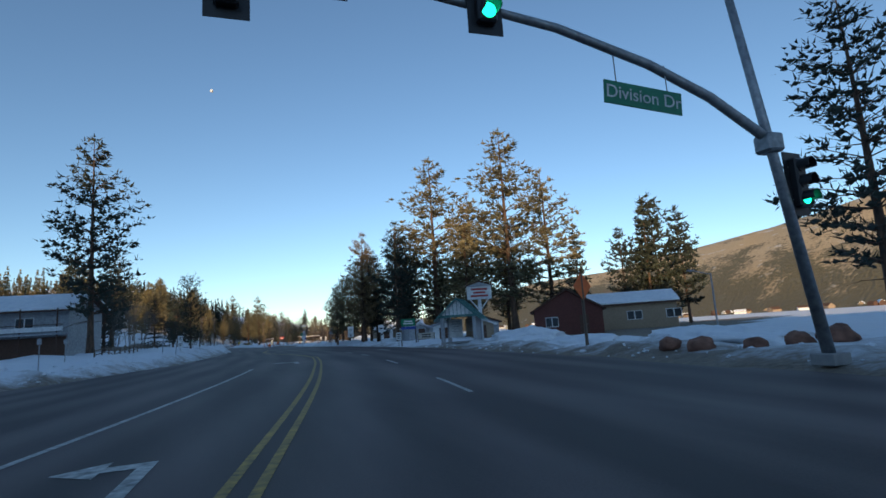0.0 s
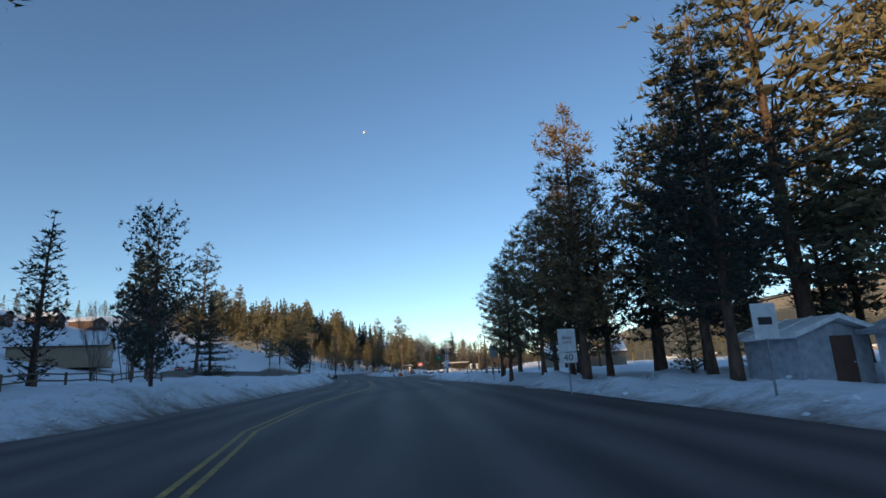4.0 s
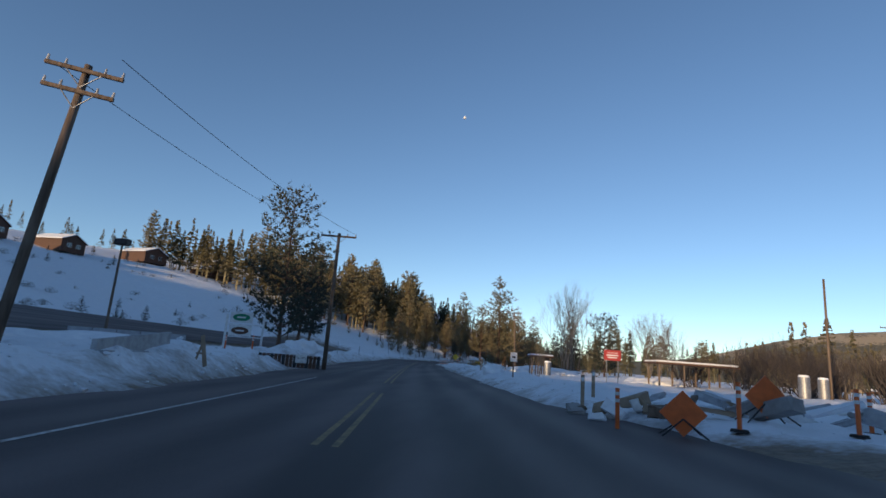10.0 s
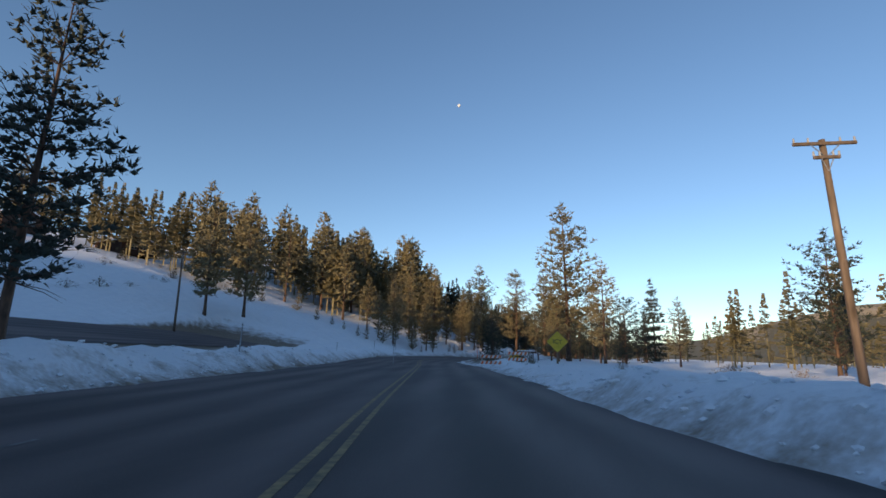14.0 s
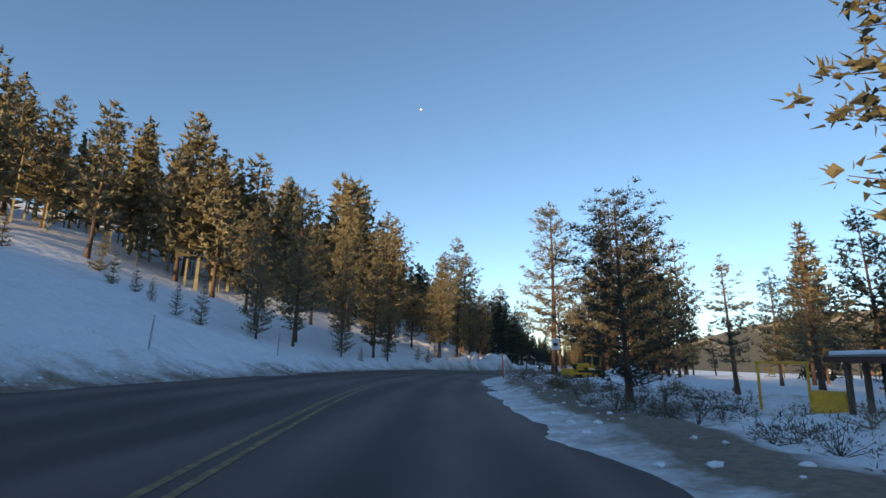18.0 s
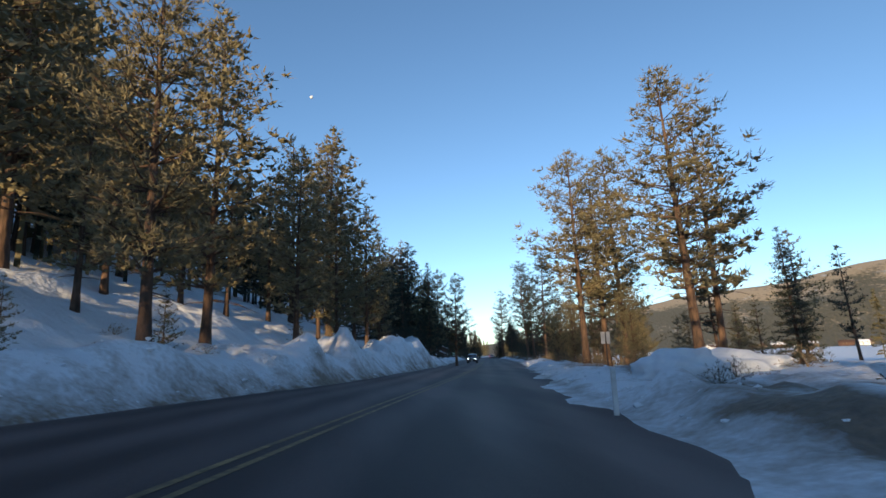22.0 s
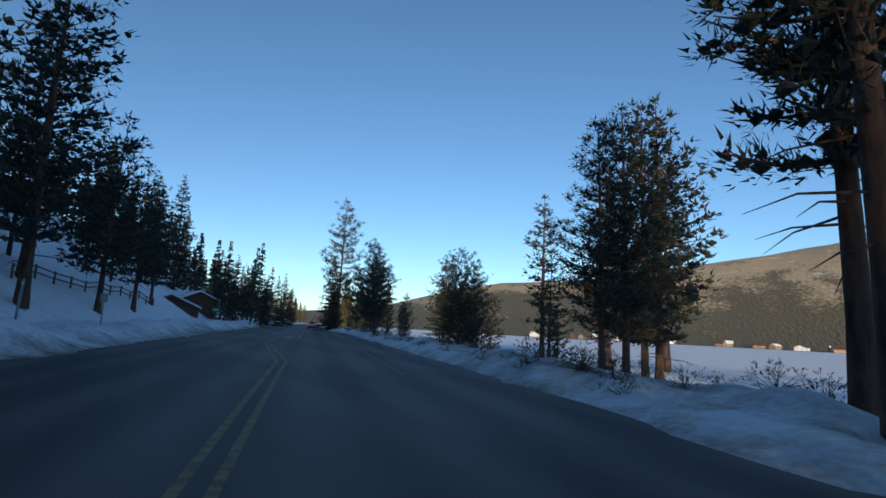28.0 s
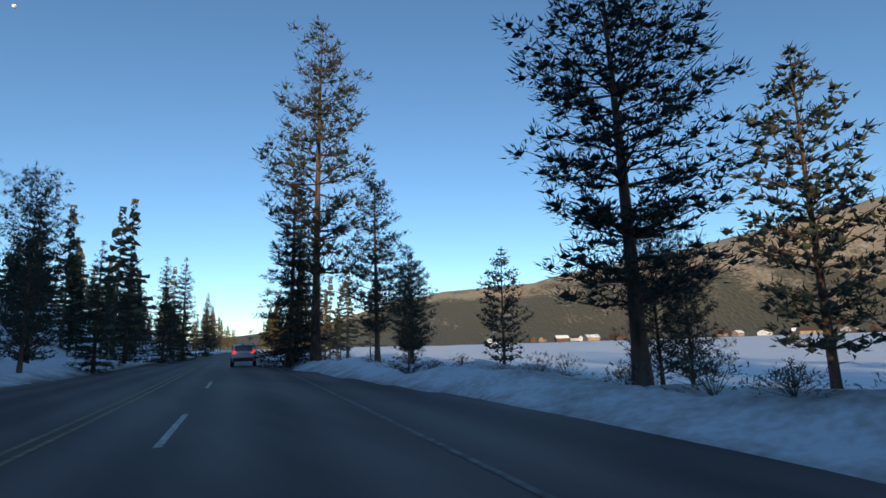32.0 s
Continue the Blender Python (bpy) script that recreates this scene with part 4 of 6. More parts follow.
def part(name, bm, material, parent=None, label="", smooth=False):
    me = bpy.data.meshes.new(name)
    bmesh.ops.recalc_face_normals(bm, faces=bm.faces)
    bm.to_mesh(me)
    bm.free()
    me.materials.append(material)
    if smooth:
        me.polygons.foreach_set("use_smooth", [True] * len(me.polygons))
    ob = new(name, me)
    ob.parent = parent
    if label:
        ob["label"] = label
    return ob


def thing(name, x, y, label, category, z=None, rz=0.0, group="", lift=0.0):
    ob = new(name)
    ob.matrix_world = pose(x, y, (float(land(x, y)) if z is None else z) + lift, 0, 0, rz)
    return tagged(ob, label, category, group)


def box(c, s, bm=None, bevel=.02, turn=None):
    bm = bm or bmesh.new()
    m = Matrix.Translation(c) @ (turn or Matrix()) @ Matrix.Diagonal((*s, 1))
    made = bmesh.ops.create_cube(bm, size=1, matrix=m)
    if bevel:
        es = list({e for v in made["verts"] for e in v.link_edges})
        bmesh.ops.bevel(bm, geom=es, offset=min(bevel, min(s) * .3), segments=1, affect="EDGES")
    return bm


def rod(a, b, r, bm=None, r2=None, sides=12):
    bm = bm or bmesh.new()
    a, b = Vector(a), Vector(b)
    d = b - a
    m = Matrix.Translation((a + b) / 2) @ d.to_track_quat("Z", "Y").to_matrix().to_4x4()
    bmesh.ops.create_cone(bm, cap_ends=True, segments=sides, radius1=r, radius2=r if r2 is None else r2, depth=d.length, matrix=m)
    return bm


def slab(points, thick, bm=None, axis=(0, 1, 0)):
    """A flat plate from an outline, given its thickness along an axis."""
    bm = bm or bmesh.new()
    vs = [bm.verts.new(p) for p in points]
    f = bm.faces.new(vs)
    made = bmesh.ops.extrude_face_region(bm, geom=[f])
    bmesh.ops.translate(bm, vec=Vector(axis) * thick, verts=[v for v in made["geom"] if isinstance(v, bmesh.types.BMVert)])
    return bm


def words(text, size, material, parent, x, y, z, name="lettering", spread=1.0):
    """Raised letters that face -y, their middle at a place on the parent."""
    cu = bpy.data.curves.new(name, "FONT")
    cu.body, cu.size, cu.align_x, cu.align_y, cu.extrude = text, size, "CENTER", "CENTER", .004
    cu.space_character = spread
    tmp = bpy.data.objects.new(name, cu)
    scene.collection.objects.link(tmp)
    me = bpy.data.meshes.new_from_object(tmp.evaluated_get(bpy.context.evaluated_depsgraph_get()))
    bpy.data.objects.remove(tmp)
    me.materials.append(material)
    ob = new(name, me)
    ob.parent = parent
    ob.matrix_basis = pose(x, y, z, 90, 0, 0)
    return ob


def bars(parent, material, x, y, z, width, lines, height, step_z, seed=1):
    """Unreadable writing as plain bars of its size."""
    rng = random.Random(seed)
    for k in range(lines):
        w = width * rng.uniform(.6, 1.0)
        part("text_bar", box((x, y, z - k * step_z), (w, .008, height), bevel=0), material, parent)


# ---- the junction ----


def signal_head(parent, x, y, z, lit=2, yaw=0.0):
    head = part("signal_head", box((0, 0, 0), (.34, .22, 1.05), bevel=.04), BLACK, parent, "black three-lens signal head")
    head.matrix_basis = pose(x, y, z, 0, 0, yaw)
    part("back_plate", box((0, .06, 0), (.62, .02, 1.36), bevel=0), BLACK, head)
    for k in range(3):
        zz = .34 - .34 * k
        bm = bmesh.new()
        bmesh.ops.create_cone(bm, cap_ends=True, segments=20, radius1=.13, radius2=.13, depth=.02, matrix=pose(0, -.115, zz, 90, 0, 0))
        part("lens", bm, GREEN_LIGHT if k == lit else DARK_LENS, head, "lit green lens" if k == lit else "dark lens")
        bm = bmesh.new()
        bmesh.ops.create_cone(bm, cap_ends=False, segments=16, radius1=.15, radius2=.15, depth=.24, matrix=pose(0, -.22, zz, 90, 0, 0))
        bmesh.ops.delete(bm, geom=[f for f in bm.faces if f.calc_center_median().z < zz - .06], context="FACES")
        bmesh.ops.solidify(bm, geom=bm.faces[:], thickness=.008)
        part("visor", bm, BLACK, head)
    return head


def traffic_signal():
    ob = thing("traffic_signal", 7.8, -78.5, "grey steel traffic signal with curved mast arm over the road", "traffic signal", z=.1)
    part("base_plate", box((.7, 0, .12), (.5, .5, .24)), CONCRETE, ob)
    part("pole", rod((4.7 * .15, 0, .1), (-4.5 * .15, 0, 9.2), .125, r2=.075, sides=20), GALVANISED, ob, smooth=True)
    tv, tf = [], []
    pts = [Vector((0, 0, 4.7)), Vector((-1.5, -.1, 5.47)), Vector((-3.0, -.2, 5.98)), Vector((-5, -.3, 6.43)), Vector((-7.5, -.45, 6.65)), Vector((-11.2, -.6, 6.62))]
    tube(tv, tf, pts, [.11, .10, .09, .08, .07, .055], 14)
    arm = new("mast_arm", mesh_of("mast_arm", tv, tf, GALVANISED, True))
    arm.parent = ob
    part("arm_collar", box((0, 0, 4.6), (.42, .42, .4), bevel=.05), GALVANISED, ob)
    tv, tf = [], []
    tube(tv, tf, [Vector((-.66, 0, 9.1)), Vector((-1.4, 0, 9.5)), Vector((-3.2, 0, 9.7))], [.07, .06, .05], 10)
    lum = new("lamp_arm", mesh_of("lamp_arm", tv, tf, GALVANISED, True))
    lum.parent = ob
    part("lamp_head", box((-3.5, 0, 9.68), (.7, .3, .16), bevel=.06), GALVANISED, ob)
    signal_head(ob, -6.5, -.6, 6.66)
    signal_head(ob, -10.5, -.75, 6.34)
    signal_head(ob, .58, -.05, 3.75, yaw=8)
    part("bracket", rod((.09, 0, 4.1), (.56, 0, 4.1), .03), GALVANISED, ob)
    part("bracket", rod((.2, 0, 3.4), (.56, 0, 3.4), .03), GALVANISED, ob)
    plate = part("street_sign", box((0, 0, 0), (1.75, .03, .46), bevel=.01), GREEN_SIGN, ob, "green street name sign, lettered Division Dr")
    plate.matrix_basis = pose(-3.2, -.2, 5.28, 0, 5, 0)
    words("Division Dr", .36, WHITE_SIGN, plate, 0, -.022, 0)
    for s in (-.6, .55):
        part("hanger", rod((s, 0, .22), (s - .05, 0, .75), .012), GALVANISED, plate)
    sign = part("turn_sign", box((0, 0, 0), (1.0, .03, .36), bevel=.01), WHITE_SIGN, ob, "white sign lettered NO U TURN")
    sign.matrix_basis = pose(-9.3, -.66, 6.36)
    words("NO U TURN", .17, BLACK, sign, 0, -.022, -.03)


traffic_signal()


def road_sign(x, y, top, panels, name="road_sign", label="", rz=0.0, post=GALVANISED, posts=(0,), thick=.05, lean=0.0):
    """A post or two with flat panels; panels: outline kind, width, height, middle below the top, material, words, letter size."""
    g = float(land(x, y))
    ob = thing(name, x, y, label, "road sign", rz=rz)
    if lean:
        ob.matrix_world = ob.matrix_world @ pose(0, 0, 0, 0, lean, 0)
    h = top - g
    for px in posts:
        part("post", box((px, .03, h / 2 - .15), (thick, thick, h + .3), bevel=.008), post, ob)
    for kind, w, hh, down, mat, text, size in panels:
        z = h - down
        if kind == "diamond":
            r = w / 2
            bm = slab([(-r, -.02, z), (0, -.02, z - r), (r, -.02, z), (0, -.02, z + r)], .02)
        elif kind == "spade":
            r = w / 2
            bm = slab([(-r * .85, -.02, z - r), (r * .85, -.02, z - r), (r, -.02, z - r * .6), (r, -.02, z), (r * .75, -.02, z + r * .55), (0, -.02, z + r * 1.15), (-r * .75, -.02, z + r * .55), (-r, -.02, z), (-r, -.02, z - r * .6)], .02)
        elif kind == "oct":
            r = w / 2
            bm = slab([(r * math.cos(a), -.02, z + r * math.sin(a)) for a in (math.pi / 8 + k * math.pi / 4 for k in range(8))], .02)
        else:
            bm = box((0, -.01, z), (w, .02, hh), bevel=.006)
        panel = part("panel", bm, mat, ob)
        if text:
            ink = WHITE_SIGN if mat in (GREEN_SIGN, BLUE_SIGN, RED) else BLACK
            rows_of = text.split("|")
            for k, line in enumerate(rows_of):
                zz = z + ((len(rows_of) - 1) / 2 - k) * size * 1.15
                if line == "#":
                    bars(panel, ink, 0, -.025, zz, w * .75, 1, size * .6, 0, k + int(x * 7) % 9)
                else:
                    words(line, size, ink, panel, 0, -.024, zz)
    return ob


WOODEN = WOOD_POLE
road_sign(11.0, -65.9, 3.5, (("diamond", 1.25, 1.25, .65, ORANGE, "", 0),), label="orange warning sign on a wooden post", rz=20, post=WOODEN, thick=.11)
road_sign(10.95, -33.7, 2.75, (("box", 1.6, .74, .37, GREEN_SIGN, "#|#", .2), ("box", 1.6, .27, .92, BLUE_SIGN, "", 0)), label="green town sign with a blue strip on two posts", posts=(-.75, .75), post=WOODEN, thick=.1)
road_sign(9.8, -34.2, 1.45, (("box", .55, .75, .38, WHITE_SIGN, "#|#|#", .16),), label="small white notice sign on a post", rz=5)
road_sign(7.9, -13.7, 2.7, (("box", .75, .95, .48, WHITE_SIGN, "SPEED|LIMIT", .16), ("box", .75, .42, 1.2, WHITE_SIGN, "40", .40)), label="white speed limit sign on a steel post")
road_sign(10.1, -23.6, 2.5, (("box", .62, .85, .43, WHITE_SIGN, "#", .3),), label="plain white sign on a post beside the pines")
road_sign(13.4, -31.5, 1.25, (("box", 1.9, .62, .31, paint("pale_banner", (.55, .50, .42)), "#|#", .2),), label="low pale banner sign between two posts", posts=(-.9, .9), post=WOODEN, thick=.1)
road_sign(-11.7, -22, 2.6, (("box", .5, .6, .3, WHITE_SIGN, "#|#", .16), ("box", .5, .6, .95, WHITE_SIGN, "#|#", .16)), label="two stacked white signs on a post in the snow")
road_sign(-15.5, -44, 2.4, (("box", .2, .3, .2, GREY_PAINT, "", 0),), label="thin grey marker post in the snow")
road_sign(-14.2, -52, 2.3, (("box", .22, .3, .2, GREY_PAINT, "", 0),), label="thin grey marker post in the snow")
road_sign(3.6, 25.7, 2.85, (("spade", .62, .7, .36, GREEN_SIGN, "18", .30),), label="green highway shield sign, numbered 18, on a post", lean=-2)
road_sign(7.6, 8.8, 3.0, (("box", .62, .95, .5, GALVANISED, "", 0),), label="bare metal back of a road sign on a post", rz=150)
road_sign(-6.4, 94.8, 2.1, (("box", .45, .6, .3, WHITE_SIGN, "#", .2),), label="small white sign on a wooden post in snow", post=WOODEN, thick=.09)
road_sign(.8, 99.2, 2.9, (("box", 1.2, .75, .4, RED, "LANDSCAPE|#|#", .14),), label="red landscape yard sign on two posts", posts=(-.4, .4))
road_sign(-15.3, 151, 2.5, (("diamond", 1.05, 1.05, .6, YELLOW_SIGN, "ICY", .30),), label="yellow diamond warning sign lettered ICY", post=WOODEN, thick=.09)
road_sign(-21.3, 225.8, 3.0, (("box", .5, .72, .37, WHITE_SIGN, "#", .3),), label="white sign on a dark post beside the bend", post=DARK_METAL)
road_sign(-12.2, 283.8, 2.2, (("box", .45, .6, .3, GREY_PAINT, "", 0),), label="grey sign back on a dark post in snow", post=DARK_METAL, rz=170)
road_sign(-29.5, 178, 2.0, (("box", .3, .2, .1, GREY_PAINT, "", 0),), label="grey marker post at the snow bank")
road_sign(-4.6, 387.5, 2.2, (("box", .3, .4, .2, GREY_PAINT, "", 0),), label="grey marker post on the snowy slope")
road_sign(3.5, 428, 2.6, (("box", .9, .6, .3, GREEN_SIGN, "#", .2),), label="small green sign on a post in the snow")
road_sign(24.8, 400.8, 5.0, (("box", .5, .7, .35, GREY_PAINT, "", 0),), label="dark sign post beside the lake shore", post=DARK_METAL)


def marker(x, y, h, mat, label, lean=0.0, r=.04):
    ob = thing("marker_post", x, y, label, "post")
    ob.matrix_world = ob.matrix_world @ pose(0, 0, 0, 0, lean, 0)
    part("shaft", box((0, 0, h / 2 - .1), (r * 2, r, h + .2), bevel=.01), mat, ob)
    part("reflector", box((0, -r * .6, h - .15), (r * 1.6, .01, .12), bevel=0), WHITE_SIGN, ob)
    return ob


marker(-24.1, 233.2, 1.8, ORANGE, "tall orange snow stake leaning beside the road", -3, .055)
marker(-23.4, 241.4, 1.3, WHITE_PAINT, "leaning white stake beside the road", -12, .035)
marker(-18.4, 257.8, 1.4, WHITE_PAINT, "leaning white stake beside the road", -9, .04)
marker(-19.0, 269, 1.1, WHITE_PAINT, "white plastic delineator post in the snow", 0, .055)
for yy, oo in ((-36, -12.5), (-30, -12.3), (40, -9.5), (130, -11), (152, -11), (190, -13), (214, -13), (228, -12.5), (338, -9.5), (380, -10)):
    marker(lane_x(yy) + oo, yy, 1.5, GREY_PAINT, "thin grey snow stake in the bank", 2)
for yy, oo in ((77, 5.6), (79, 6.6), (108, 6.0), (116, 7.5)):
    marker(lane_x(yy) + oo, yy, 1.0, TAN, "short tan wooden marker post in snow", 0, .06)


def gable_house(name, x, y, size, eave, ridge, wall, roof, label, category, rz=0.0, z=None, openings=(), overhang=.4, cap=True, base=None, group=""):
    """A house with four walls, a pitched roof of two slopes with real thickness, snow on it, and windows and doors in frames. The gable faces -y."""
    w, d = size
    ob = thing(name, x, y, label, category, z=z, rz=rz, group=group)
    t = .16
    sinks = -.6
    gable = [(-w / 2, 0, sinks), (w / 2, 0, sinks), (w / 2, 0, eave), (0, 0, ridge - .05), (-w / 2, 0, eave)]
    part("wall", slab([(a, -d / 2, c) for a, _, c in gable], t), wall, ob)
    part("wall", slab([(a, d / 2 - t, c) for a, _, c in gable], t), wall, ob)
    for s in (-1, 1):
        part("wall", box((s * (w / 2 - t / 2 - .002), 0, (eave + sinks) / 2), (t, d - 2 * t, eave - sinks), bevel=0), wall, ob)
    run, riseh = w / 2 + overhang, (ridge - eave) * (w / 2 + overhang) / (w / 2)
    for s in (-1, 1):
        pts = [(0, -d / 2 - overhang, ridge), (s * run, -d / 2 - overhang, ridge - riseh), (s * run, d / 2 + overhang, ridge - riseh), (0, d / 2 + overhang, ridge)]
        slope = part("roof", slab(pts, .14, axis=(0, 0, 1)), roof, ob)
        if cap:
            pts = [(0, -d / 2 - overhang + .05, ridge + .15), (s * (run - .08), -d / 2 - overhang + .05, ridge - riseh * .96 + .15), (s * (run - .08), d / 2 + overhang - .05, ridge - riseh * .96 + .15), (0, d / 2 + overhang - .05, ridge + .15)]
            part("snow_layer", slab(pts, .22, axis=(0, 0, 1)), SNOW_CAP, slope, "thick layer of snow")
        n = max(3, int(d / .8))
        if not cap:
            for k in range(n + 1):
                yy = -d / 2 - overhang + (d + 2 * overhang) * k / n
                a, b = Vector((0, yy, ridge + .16)), Vector((s * run, yy, ridge - riseh + .16))
                part("seam", rod(a, b, .025, sides=6), roof, slope)
    for face, u, zc, ow, oh, kind in openings:
        win = part("door" if kind == "door" else "window", box((0, 0, 0), (ow, .08, oh), bevel=.01), WHITE_PAINT if kind != "door" else BROWN_WALL, ob)
        if face == "front":
            win.matrix_basis = pose(u, -d / 2 - .02, zc)
        elif face == "right":
            win.matrix_basis = pose(w / 2 + .02, u, zc, 0, 0, 90)
        else:
            win.matrix_basis = pose(-w / 2 - .02, u, zc, 0, 0, -90)
        if kind != "door":
            for sx in (-.25, .25):
                part("pane", box((sx * ow, -.045, 0), (ow * .42, .01, oh * .86), bevel=0), GLASS, win)
        else:
            bm = bmesh.new()
            bmesh.ops.create_uvsphere(bm, u_segments=8, v_segments=6, radius=.04, matrix=Matrix.Translation((ow * .36, -.07, -.05)))
            part("door_knob", bm, SILVER, win)
    return ob


def kiosk():
    """A small information shelter: gabled metal roof on posts, with notice boards."""
    ob = thing("information_kiosk", 12.5, -45.4, "grey notice kiosk with a green metal gable roof", "kiosk", z=.25, rz=-32)
    w, d, eave, ridge = 2.9, 2.6, 2.15, 3.45
    for sx in (-1, 1):
        for sy in (-1, 1):
            part("post", box((sx * (w / 2 - .15), sy * (d / 2 - .15), eave / 2 - .2), (.28, .28, eave + .4)), GREY_PAINT, ob)
    part("floor", box((0, 0, .06), (w, d, .12)), CONCRETE, ob)
    for sx, mat in ((-.7, WHITE_SIGN), (.72, TAN)):
        panel = part("notice_board", box((sx, .9, 1.2), (1.15, .06, 1.5)), mat, ob)
        bars(panel, GREY_PAINT, sx, .86, 1.75, .8, 5, .05, .2, int(sx * 10) + 9)
    part("bench", box((.72, .3, .5), (1.1, .4, .07)), BROWN_WALL, ob)
    part("side_wall", box((w / 2 - .1, .2, 1.0), (.08, d * .6, 1.9)), GREY_PAINT, ob)
    gable = part("gable", slab([(-w / 2 - .1, -d / 2, eave), (w / 2 + .1, -d / 2, eave), (0, -d / 2, ridge - .05)], .1), WHITE_PAINT, ob, "white boarded gable with dark battens")
    for k in range(-4, 5):
        hh = (ridge - eave - .1) * (1 - abs(k) * .32 / (w / 2 + .1))
        part("batten", box((k * .32, -d / 2 - .02, eave + hh / 2), (.045, .03, hh), bevel=0), GREEN_ROOF, gable)
    part("beam", box((0, -d / 2 - .03, eave), (w + .4, .14, .2)), GREEN_ROOF, ob)
    for s in (-1, 1):
        run = w / 2 + .45
        rise = (ridge - eave) * run / (w / 2)
        slope = part("roof", slab([(0, -d / 2 - .35, ridge), (s * run, -d / 2 - .35, ridge - rise), (s * run, d / 2 + .35, ridge - rise), (0, d / 2 + .35, ridge)], .08, axis=(0, 0, 1)), GREEN_ROOF, ob)
        for k in range(9):
            yy = -d / 2 - .33 + (d + .66) * k / 8
            part("seam", rod((0, yy, ridge + .1), (s * run, yy, ridge - rise + .1), .02, sides=6), GREEN_ROOF, slope)


kiosk()


def pylon_sign():
    ob = thing("pylon_sign", 15.7, -41.7, "white roadside pylon sign with a small dark roof", "sign", z=.2, rz=-14)
    part("post", box((0, .1, 2.1), (.30, .30, 4.4)), WHITE_PAINT, ob)
    for s in (-1, 1):
        part("brace", rod((0, .1, 2.7), (s * .85, .1, 3.75), .06), WHITE_PAINT, ob)
    panel = part("panel", box((0, 0, 4.3), (2.2, .4, 1.15)), WHITE_SIGN, ob, "white panel with faded red lettering bars")
    for k, (mat, wdt) in enumerate(((RED, 1.5), (RED, 1.1), (RED, 1.6))):
        part("text_bar", box((0, -.206, 4.62 - .3 * k), (wdt, .01, .17), bevel=0), mat, panel)
    for s in (-1, 1):
        top = part("roof", slab([(0, -.45, 5.3), (s * 1.3, -.45, 4.9), (s * 1.3, .45, 4.9), (0, .45, 5.3)], .08, axis=(0, 0, 1)), BROWN_WALL, ob)
    part("gable", slab([(-1.15, -.35, 4.9), (1.15, -.35, 4.9), (0, -.35, 5.25)], .7), GREY_PAINT, ob)


pylon_sign()
SHED_LOOK = "small grey-white storage shed under the pines"
gable_house("shed", 16.3, -16.2, (3.0, 2.6), 2.0, 2.5, GREY_PAINT, WHITE_PAINT, SHED_LOOK, "shed", 8, z=-.1, cap=False, openings=(("front", .3, 1.0, .9, 1.8, "door"),), group="sheds")
gable_house("shed", 19.2, -19.3, (3.2, 2.6), 2.0, 2.5, WHITE_PAINT, GREY_PAINT, SHED_LOOK, "shed", -5, z=-.1, cap=False, openings=(("front", 0, 1.0, 1.6, 1.7, "door"),), group="sheds")
gable_house("shed", 24.4, -20.5, (3.6, 3.0), 2.2, 2.8, GREY_PAINT, BROWN_WALL, "pale storage shed with a dark roof", "shed", -12, z=-.1, cap=False, openings=(("front", .2, 1.1, 1.2, 1.9, "door"),), group="sheds")
gable_house("shed", 21.5, -27.2, (2.6, 2.4), 1.9, 2.4, TAN, WHITE_PAINT, "tan storage shed with boarded front", "shed", -18, z=-.1, cap=False, openings=(("front", 0, .95, .9, 1.7, "door"),), group="sheds")
gable_house("cabin", 31.5, -30, (7.5, 9), 2.7, 4.9, CABIN_RED, BROWN_WALL, "dark red wooden cabin with a brown gable roof", "cabin", -30, z=.1, cap=False, openings=(("front", -1.8, 1.4, 1.4, 1.1, "w"), ("front", 1.7, 1.0, .95, 2.0, "door")))
gable_house("store", 45.9, -22.7, (7, 11), 3.2, 4.6, TAN, BROWN_WALL, "long low store with snow on its roof", "building", 62, z=.2, openings=(("left", -5, 1.6, 2.0, 1.2, "w"), ("left", 0, 1.6, 2.0, 1.2, "w"), ("left", 5, 1.2, 1.0, 2.1, "door"), ("front", 0, 1.6, 1.8, 1.2, "w")))


def motel():
    """A long two-storey building with a gallery and a snowy hip."""
    ob = gable_house("motel", -37.5, -8.5, (9, 27), 5.8, 7.6, GREY_PAINT, BROWN_WALL, "pale two-storey motel with a snow-covered roof", "motel", -96, z=.9, overhang=.9,
                     openings=[("right", -9 + 4.5 * k, 4.3, 1.9, 1.2, "w") for k in range(5)] + [("right", -9 + 4.5 * k, 1.4, 1.9, 1.2, "w") for k in range(5)] + [("front", 1.5, 4.3, 1.4, 1.1, "w")])
    part("gallery", box((5.2, 0, 2.9), (1.5, 27, .22)), GREY_PAINT, ob, "grey gallery along the upper storey")
    for k in range(8):
        part("gallery_post", box((5.85, -13 + k * 3.7, 2.9), (.14, .14, 5.8)), BROWN_WALL, ob)
    # dark sheet that paints the shade of the recess below the gallery
    part("gallery_shade", box((4.56, 0, 1.35), (.1, 26.6, 2.5), bevel=0), BROWN_WALL, ob, "dark sheet for the shaded ground floor behind the gallery")
    part("railing", box((5.9, 0, 3.95), (.06, 27, .08)), BROWN_WALL, ob)
    part("railing", box((5.9, 0, 3.45), (.05, 27, .5)), WHITE_PAINT, ob)


motel()


